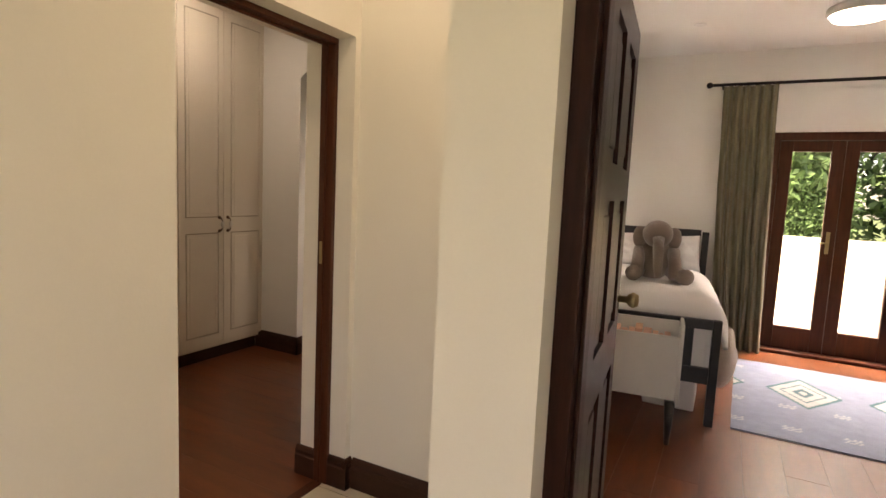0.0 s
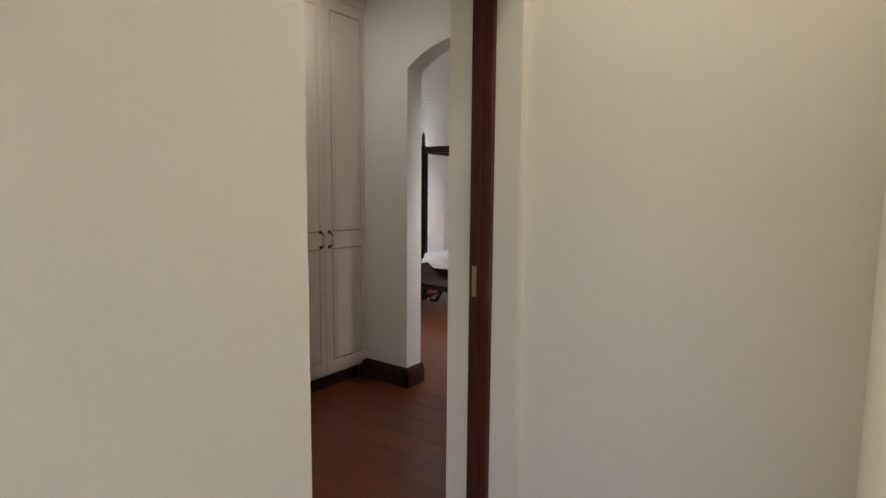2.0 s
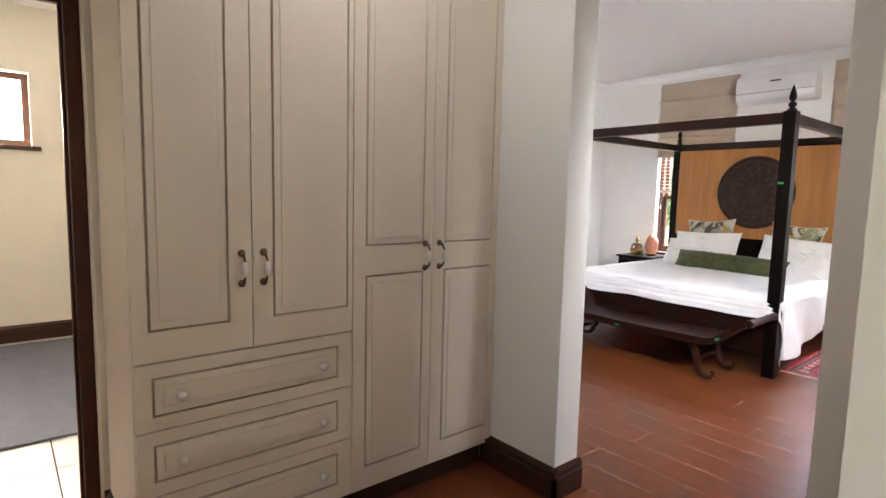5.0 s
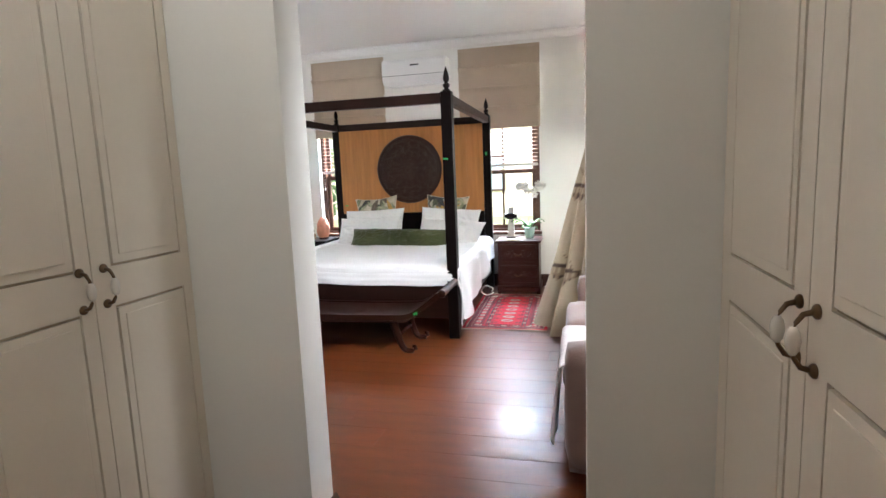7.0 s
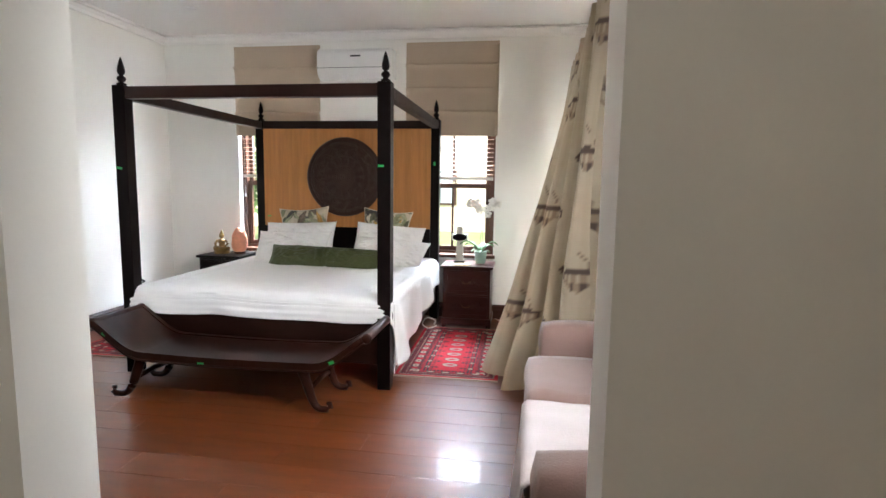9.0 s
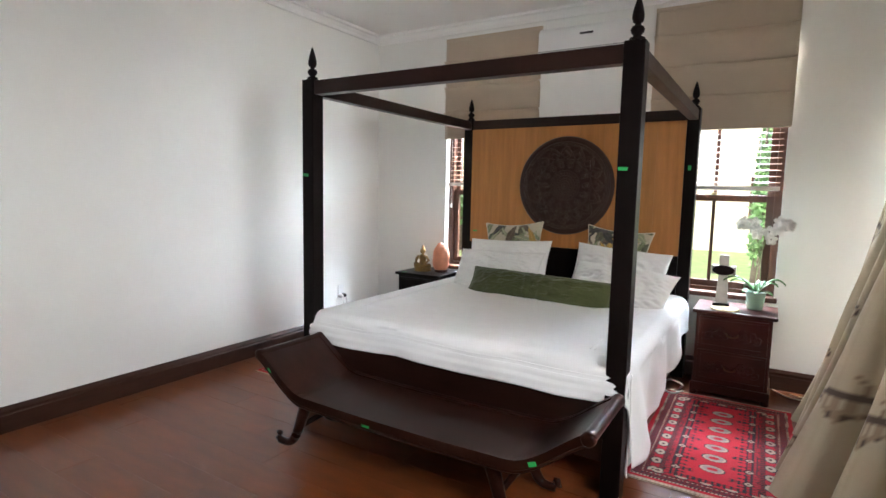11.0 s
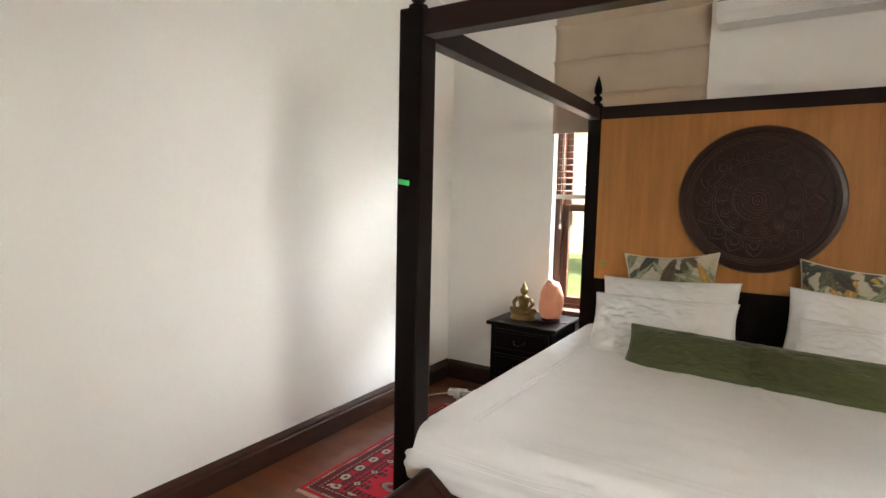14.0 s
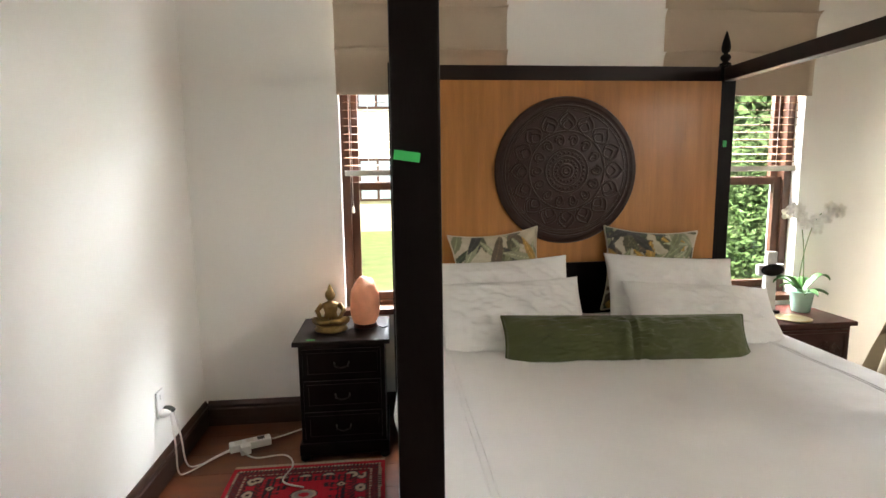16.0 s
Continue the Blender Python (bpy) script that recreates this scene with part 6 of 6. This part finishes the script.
# ---- second bedroom ----
def single_bed():
    m = Matrix.Translation((0.15, 3.72, 0)) @ Matrix.Rotation(radians(5), 4, "Z")
    b = thing("single_bed", (0.15, 3.72, 0), "black painted wooden single bed", "bed")
    W, L = 0.49, 2.15
    def bx(*a, bevel=0.004):
        return box(bmesh.new(), *a, bevel, m)
    for x in (-W, W - 0.05):
        part("foot_post", bx(x, x + 0.05, 0, 0.05, 0, 0.66), BLACK_PAINT, b)
        part("head_post", bx(x, x + 0.06, L, L + 0.06, 0, 1.08), BLACK_PAINT, b)
    part("foot_rail", bx(-W + 0.05, W - 0.05, 0.008, 0.042, 0.60, 0.66), BLACK_PAINT, b)
    part("foot_rail", bx(-W + 0.05, W - 0.05, 0.008, 0.042, 0.26, 0.36), BLACK_PAINT, b)
    for k in range(4):
        x = -W + 0.16 + k * 0.2
        part("slat", bx(x, x + 0.07, 0.016, 0.034, 0.36, 0.60), BLACK_PAINT, b)
    part("side_rail", bx(W - 0.035, W, 0.05, L, 0.24, 0.36), BLACK_PAINT, b)
    part("side_rail", bx(-W, -W + 0.035, 0.05, L, 0.24, 0.36), BLACK_PAINT, b)
    part("head_rail", bx(-W + 0.06, W - 0.06, L + 0.01, L + 0.05, 1.02, 1.10), BLACK_PAINT, b)
    part("head_rail", bx(-W + 0.06, W - 0.06, L + 0.01, L + 0.05, 0.50, 0.60), BLACK_PAINT, b)
    for k in range(6):
        x = -W + 0.12 + k * 0.13
        part("slat", bx(x, x + 0.05, L + 0.02, L + 0.04, 0.60, 1.02), BLACK_PAINT, b)
    mm = thing("single_mattress", (0.1, 4.3, 0.3), "mattress of the single bed", "mattress")
    part("mattress_body", box(bmesh.new(), -W + 0.04, W - 0.04, 0.06, L - 0.01, 0.27, 0.62, 0.04, m), LINEN, mm)
    def f(u, v):
        s = -0.62 + 1.24 * u
        a = abs(s)
        x, z = (s, 0.76) if a < 0.36 else (math.copysign(0.36 + 0.18 * math.sin(min(1.57, (a - 0.36) / 0.18)), s), 0.76 - 0.18 * (1 - math.cos(min(1.57, (a - 0.36) / 0.18))) - max(0, a - 0.36 - 0.283) * 0.9)
        y = 0.06 + (L - 0.5) * v
        z -= 0.12 * max(0, 1 - (y - 0.06) / 0.16) ** 2
        p = Vector((x * 4, y * 4, 5))
        return m @ Vector((x + 0.008 * noise.noise(p), y, z + 0.02 * noise.noise(p * 0.7)))
    solid("duvet", sheet(50, 50, f, 0.03), LINEN, "puffy white duvet on the single bed", "duvet", smooth=True)
    for x, sd in ((-0.22, 21), (0.22, 22)):
        pillow("small_pillow", 0.42, 0.36, 0.14, m @ lying(x, L - 0.18, 0.88, 25, 0, 3), LINEN, "white pillow on the single bed", "pillow", "single bed pillows", None, sd)
    # plush elephant, sitting
    bm = bmesh.new()
    def ball(x, y, z, rx, ry, rz):
        bmesh.ops.create_uvsphere(bm, u_segments=16, v_segments=12, radius=1, matrix=m @ Matrix.Translation((x, y, z)) @ Matrix.Diagonal((rx, ry, rz, 1)))
    ball(0.05, 0.95, 0.92, 0.14, 0.13, 0.18)
    ball(0.07, 0.86, 1.11, 0.11, 0.10, 0.105)
    ball(-0.06, 0.88, 1.08, 0.05, 0.03, 0.085)
    ball(0.19, 0.88, 1.08, 0.05, 0.03, 0.085)
    tube(bm, [m @ Vector(p) for p in ((0.08, 0.78, 1.08), (0.085, 0.73, 1.0), (0.09, 0.72, 0.88), (0.10, 0.71, 0.80))], [0.045, 0.04, 0.034, 0.028], 10)
    for x in (-0.05, 0.19):
        tube(bm, [m @ Vector(p) for p in ((x, 0.9, 0.98), (x * 1.1, 0.80, 0.88), (x * 1.15, 0.74, 0.80))], [0.05, 0.048, 0.05], 10)
        tube(bm, [m @ Vector(p) for p in ((x, 0.92, 0.83), (x * 1.4, 0.78, 0.81), (x * 1.5, 0.68, 0.82))], [0.06, 0.055, 0.06], 10)
    solid("plush_elephant", bm, PLUSH, "grey plush elephant sitting on the duvet", "soft toy", smooth=True)
    bm = bmesh.new()
    bmesh.ops.create_uvsphere(bm, u_segments=18, v_segments=14, radius=1, matrix=Matrix.Translation((0.66, 4.35, 0.30)) @ Matrix.Rotation(radians(20), 4, "X") @ Matrix.Diagonal((0.09, 0.18, 0.22, 1)))
    for v in bm.verts:
        v.co += Vector((0.02, 0.02, 0.02)) * noise.noise(v.co * 9)
    solid("plush_cushion", bm, BEIGE_PLUSH, "large beige plush cushion leaning on the bed", "soft toy", smooth=True)


single_bed()


def toy_rack():
    m = Matrix.Translation((0.16, 3.40, 0)) @ Matrix.Rotation(radians(6), 4, "Z")
    r = thing("book_rack", (0.16, 3.40, 0), "white painted book rack on dark legs", "book rack")
    def bx(*a, bevel=0.004):
        return box(bmesh.new(), *a, bevel, m)
    part("front_panel", bx(-0.27, 0.27, -0.10, -0.085, 0.27, 0.63), WHITE_PAINT, r)
    part("back_panel", bx(-0.27, 0.27, 0.10, 0.115, 0.27, 0.68), WHITE_PAINT, r)
    part("side_panel", bx(0.272, 0.29, -0.10, 0.115, 0.25, 0.70), WHITE_PAINT, r)
    part("side_panel", bx(-0.29, -0.272, -0.10, 0.115, 0.25, 0.70), WHITE_PAINT, r)
    part("bottom_panel", bx(-0.27, 0.27, -0.083, 0.098, 0.27, 0.285), WHITE_PAINT, r)
    for x in (-0.25, 0.25):
        for y in (-0.06, 0.08):
            bm = lathe([(0.014, 0), (0.028, 0.25)], (0, 0, 0), 10)
            bmesh.ops.transform(bm, matrix=m @ Matrix.Translation((x, y, 0)), verts=bm.verts)
            part("leg", bm, BLACK_PAINT, r, "tapered dark leg", True)
    rnd = random.Random(2)
    x = -0.25
    k = 0
    while x < 0.22:
        w = rnd.uniform(0.02, 0.045)
        tagged(solid("book", box(bmesh.new(), x, x + w, -0.07, 0.08, 0.287, rnd.uniform(0.60, 0.645), 0.001, m), PAPER, "children's book standing in the rack", "book", "books in the rack"))
        x += w + 0.006


toy_rack()
solid("storage_box", boxes((0.2, 0.52, 3.95, 4.3, 0.005, 0.20), bevel=0.015), PLASTIC, "pale plastic storage box under the bed", "box")
curtain("green_curtain", ((0.46, 5.92), (0.90, 5.92)), ((0.55, 5.88), (0.97, 5.86)), 6, 0.035, "dull green checked full-length curtain", CURTAIN_GREEN, 2.44, None, 120, 30)
rod2 = curtain_rod("curtain_rod", (0.36, 5.92), (3.2, 5.92), 2.455, "black iron curtain rod with ball ends")
for xx in (0.45, 3.1):
    part("bracket", tube(bmesh.new(), [(xx, 5.92, 2.455), (xx, 5.98, 2.44), (xx, 6.049, 2.44)], 0.008, 8), METAL_BLACK, rod2)


def ceiling_light():
    x, y = 1.30, 5.02
    c = thing("ceiling_light", (x, y, ROOM_H), "round white flush ceiling light, lit", "ceiling light")
    part("rim", lathe([(0.20, 0), (0.205, -0.01), (0.205, -0.05), (0.195, -0.055), (0.19, -0.05)], (x, y, ROOM_H - 0.0005), 40), PLASTIC, c, "", True)
    part("diffuser", lathe([(0.188, -0.045), (0.17, -0.075), (0.10, -0.09), (0.001, -0.094)], (x, y, ROOM_H), 40), LAMP_WHITE, c, "glowing white diffuser", True)


ceiling_light()


# ---- outdoors ----
solid("ground", boxes((-120, 120, -120, 120, -0.7, -0.35)), LAWN, "mown green lawn around the house", "lawn", kind="structure")
solid("pavement_terrace", boxes((-0.4, 5.5, 6.25, 9.6, -0.349, -0.06)), PAVING, "sunlit pale paved terrace", "terrace", kind="structure")
solid("terrace_wall", boxes((-0.6, 5.7, 9.6, 9.8, -0.349, 0.92), (5.5, 5.7, 6.8, 9.6, -0.349, 0.92), bevel=0.01), TERRACE_WALL, "low plastered terrace wall", "garden wall")


def foliage_mass(bm, at, size, count, rnd, leaf=0.11, shape="ball"):
    """Many small leaf blades inside an uneven outline."""
    for _ in range(count):
        while True:
            p = Vector((rnd.uniform(-1, 1), rnd.uniform(-1, 1), rnd.uniform(-1, 1)))
            if shape == "box" or p.length < 1:
                break
        if shape == "cone":
            k = (1 - p.z) / 2
            p.x *= 0.25 + 0.8 * k
            p.y *= 0.25 + 0.8 * k
        k = 1 + 0.25 * noise.noise(p * 3 + Vector(at))
        c = Vector(at) + Vector((p.x * size[0], p.y * size[1], p.z * size[2])) * k
        d = Vector((rnd.gauss(0, 1), rnd.gauss(0, 1), rnd.gauss(0, 1))).normalized()
        e = d.orthogonal().normalized()
        l, w = leaf * rnd.uniform(0.6, 1.3), leaf * 0.4
        bm.faces.new([bm.verts.new(c - d * l), bm.verts.new(c + e * w), bm.verts.new(c + d * l), bm.verts.new(c - e * w)])


def tree(name, x, y, h, w, seed, shape, label, leaf=0.12, count=2600):
    rnd = random.Random(seed)
    t = thing(name, (x, y, -0.35), label, "tree")
    bm = tube(bmesh.new(), [(x, y, -0.36), (x + 0.03, y, h * 0.3), (x - 0.02, y + 0.03, h * 0.75)], [0.13, 0.09, 0.03], 9)
    for k in range(6):
        a = k * 1.1
        z = h * (0.25 + 0.08 * k)
        tube(bm, [(x, y, z), (x + w * 0.35 * math.cos(a), y + w * 0.35 * math.sin(a), z + h * 0.1), (x + w * 0.6 * math.cos(a), y + w * 0.6 * math.sin(a), z + h * 0.22)], [0.04, 0.025, 0.01], 6)
    part("trunk", bm, BARK, t, "", True)
    cb = bmesh.new()
    foliage_mass(cb, (x, y, h * 0.55), (w, w, h * 0.52), count, rnd, leaf, shape)
    part("crown", cb, FOLIAGE, t)


rt = random.Random(8)
hb = bmesh.new()
foliage_mass(hb, (1.0, 12.2, 0.75), (1.5, 0.5, 1.15), 15000, rt, 0.05, "box")
tagged(solid("hedge", hb, FOLIAGE, "dense leafy green garden hedge", "hedge"), kind="stuff")
tree("conifer", -2.02, 12.5, 3.0, 0.20, 3, "cone", "slim green conifer on the lawn", 0.06, 3200)
for k, (x, y, h, w) in enumerate(((0.9, 13.5, 5.0, 1.3), (2.4, 14.5, 6.2, 1.7), (4.2, 14.0, 5.2, 1.5), (1.7, 12.6, 3.9, 0.9), (5.8, 15, 6.5, 2.0), (-9.5, 17, 5, 1.8))):
    tree("garden_tree", x, y, h, w, 30 + k, "ball" if k % 2 else "cone", "leafy green garden tree", 0.15, 3000)
tree("garden_tree", -9.5, 2.2, 4.0, 1.4, 50, "ball", "leafy green garden tree", 0.15, 2200)


def neighbour_house():
    h = thing("neighbour_house", (-7.0, 24, -0.35), "yellow plastered two-storey neighbouring house", "house")
    x0, x1, y0, y1, z1 = -13.5, -0.4, 22.0, 30.0, 5.4
    part("wall", boxes((x0, x1, y0, y1, -0.36, z1)), HOUSE_WALL, h)
    part("roof", prism([(x0 - 0.5, z1 - 0.05), (x1 + 0.5, z1 - 0.05), ((x0 + x1) / 2, z1 + 2.4)], "y", y0 - 0.5, y1 + 0.5), ROOF, h)
    for x in (-12.3, -9.8, -7.2, -4.6, -1.9):
        for z in (0.6, 3.4):
            w = part("window", boxes((x - 0.6, x + 0.6, y0 - 0.05, y0 - 0.001, z, z + 1.3)), WINDOW_WOOD, h)
            for s in (-0.28, 0.28):
                part("pane", boxes((x + s - 0.24, x + s + 0.24, y0 - 0.058, y0 - 0.0505, z + 0.07, z + 1.23)), HOUSE_GLASS, w)


neighbour_house()


# ---- boards and tiles of the floors ----
planks("floor_bedroom", -5.30, -0.78, 3.385, 7.95, 0.192, 1.26, FLOOR, "glossy reddish-brown laminate board floor")
planks("floor_dressing", -3.47, -0.96, 0.9, 3.385, 0.192, 1.26, FLOOR, "glossy reddish-brown laminate board floor")
planks("floor_second", -0.36, 3.4, 1.40, 6.05, 0.192, 1.26, FLOOR, "glossy reddish-brown laminate board floor", along="y")


def tiles(name, x0, x1, y0, y1, size, mat, label):
    base = solid(name, boxes((x0, x1, y0, y1, -0.06, -0.008)), SUBFLOOR, label, "floor", kind="structure")
    g = 0.003
    bm = bmesh.new()
    box(bm, -size / 2 + g, size / 2 - g, -size / 2 + g, size / 2 - g, -0.0079, 0.0, bevel=0.002)
    me = mesh_of("tile", bm, mat)
    for i in range(int((x1 - x0) / size + 0.01)):
        for j in range(int((y1 - y0) / size + 0.01)):
            t = new("tile", me)
            t.parent = base
            t.location = (x0 + size * (i + 0.5), y0 + size * (j + 0.5), 0)
    return base


tiles("floor_hall", -0.96, 2.64, -1.6, 1.40, 0.30, TILE, "cream ceramic tile passage floor")
tiles("floor_recess", -0.96, 0.24, 1.40, 2.30, 0.30, TILE, "cream ceramic tile passage floor")
tiles("floor_bath", -6.62, -3.47, 0.4, 3.40, 0.45, TILE_WHITE, "white ceramic tile bathroom floor")
solid("trim_threshold", boxes((-0.98, -0.93, 1.25, 2.02, -0.05, 0.006), bevel=0.003), JAMB, "worn wooden door threshold strip", "threshold", kind="structure")
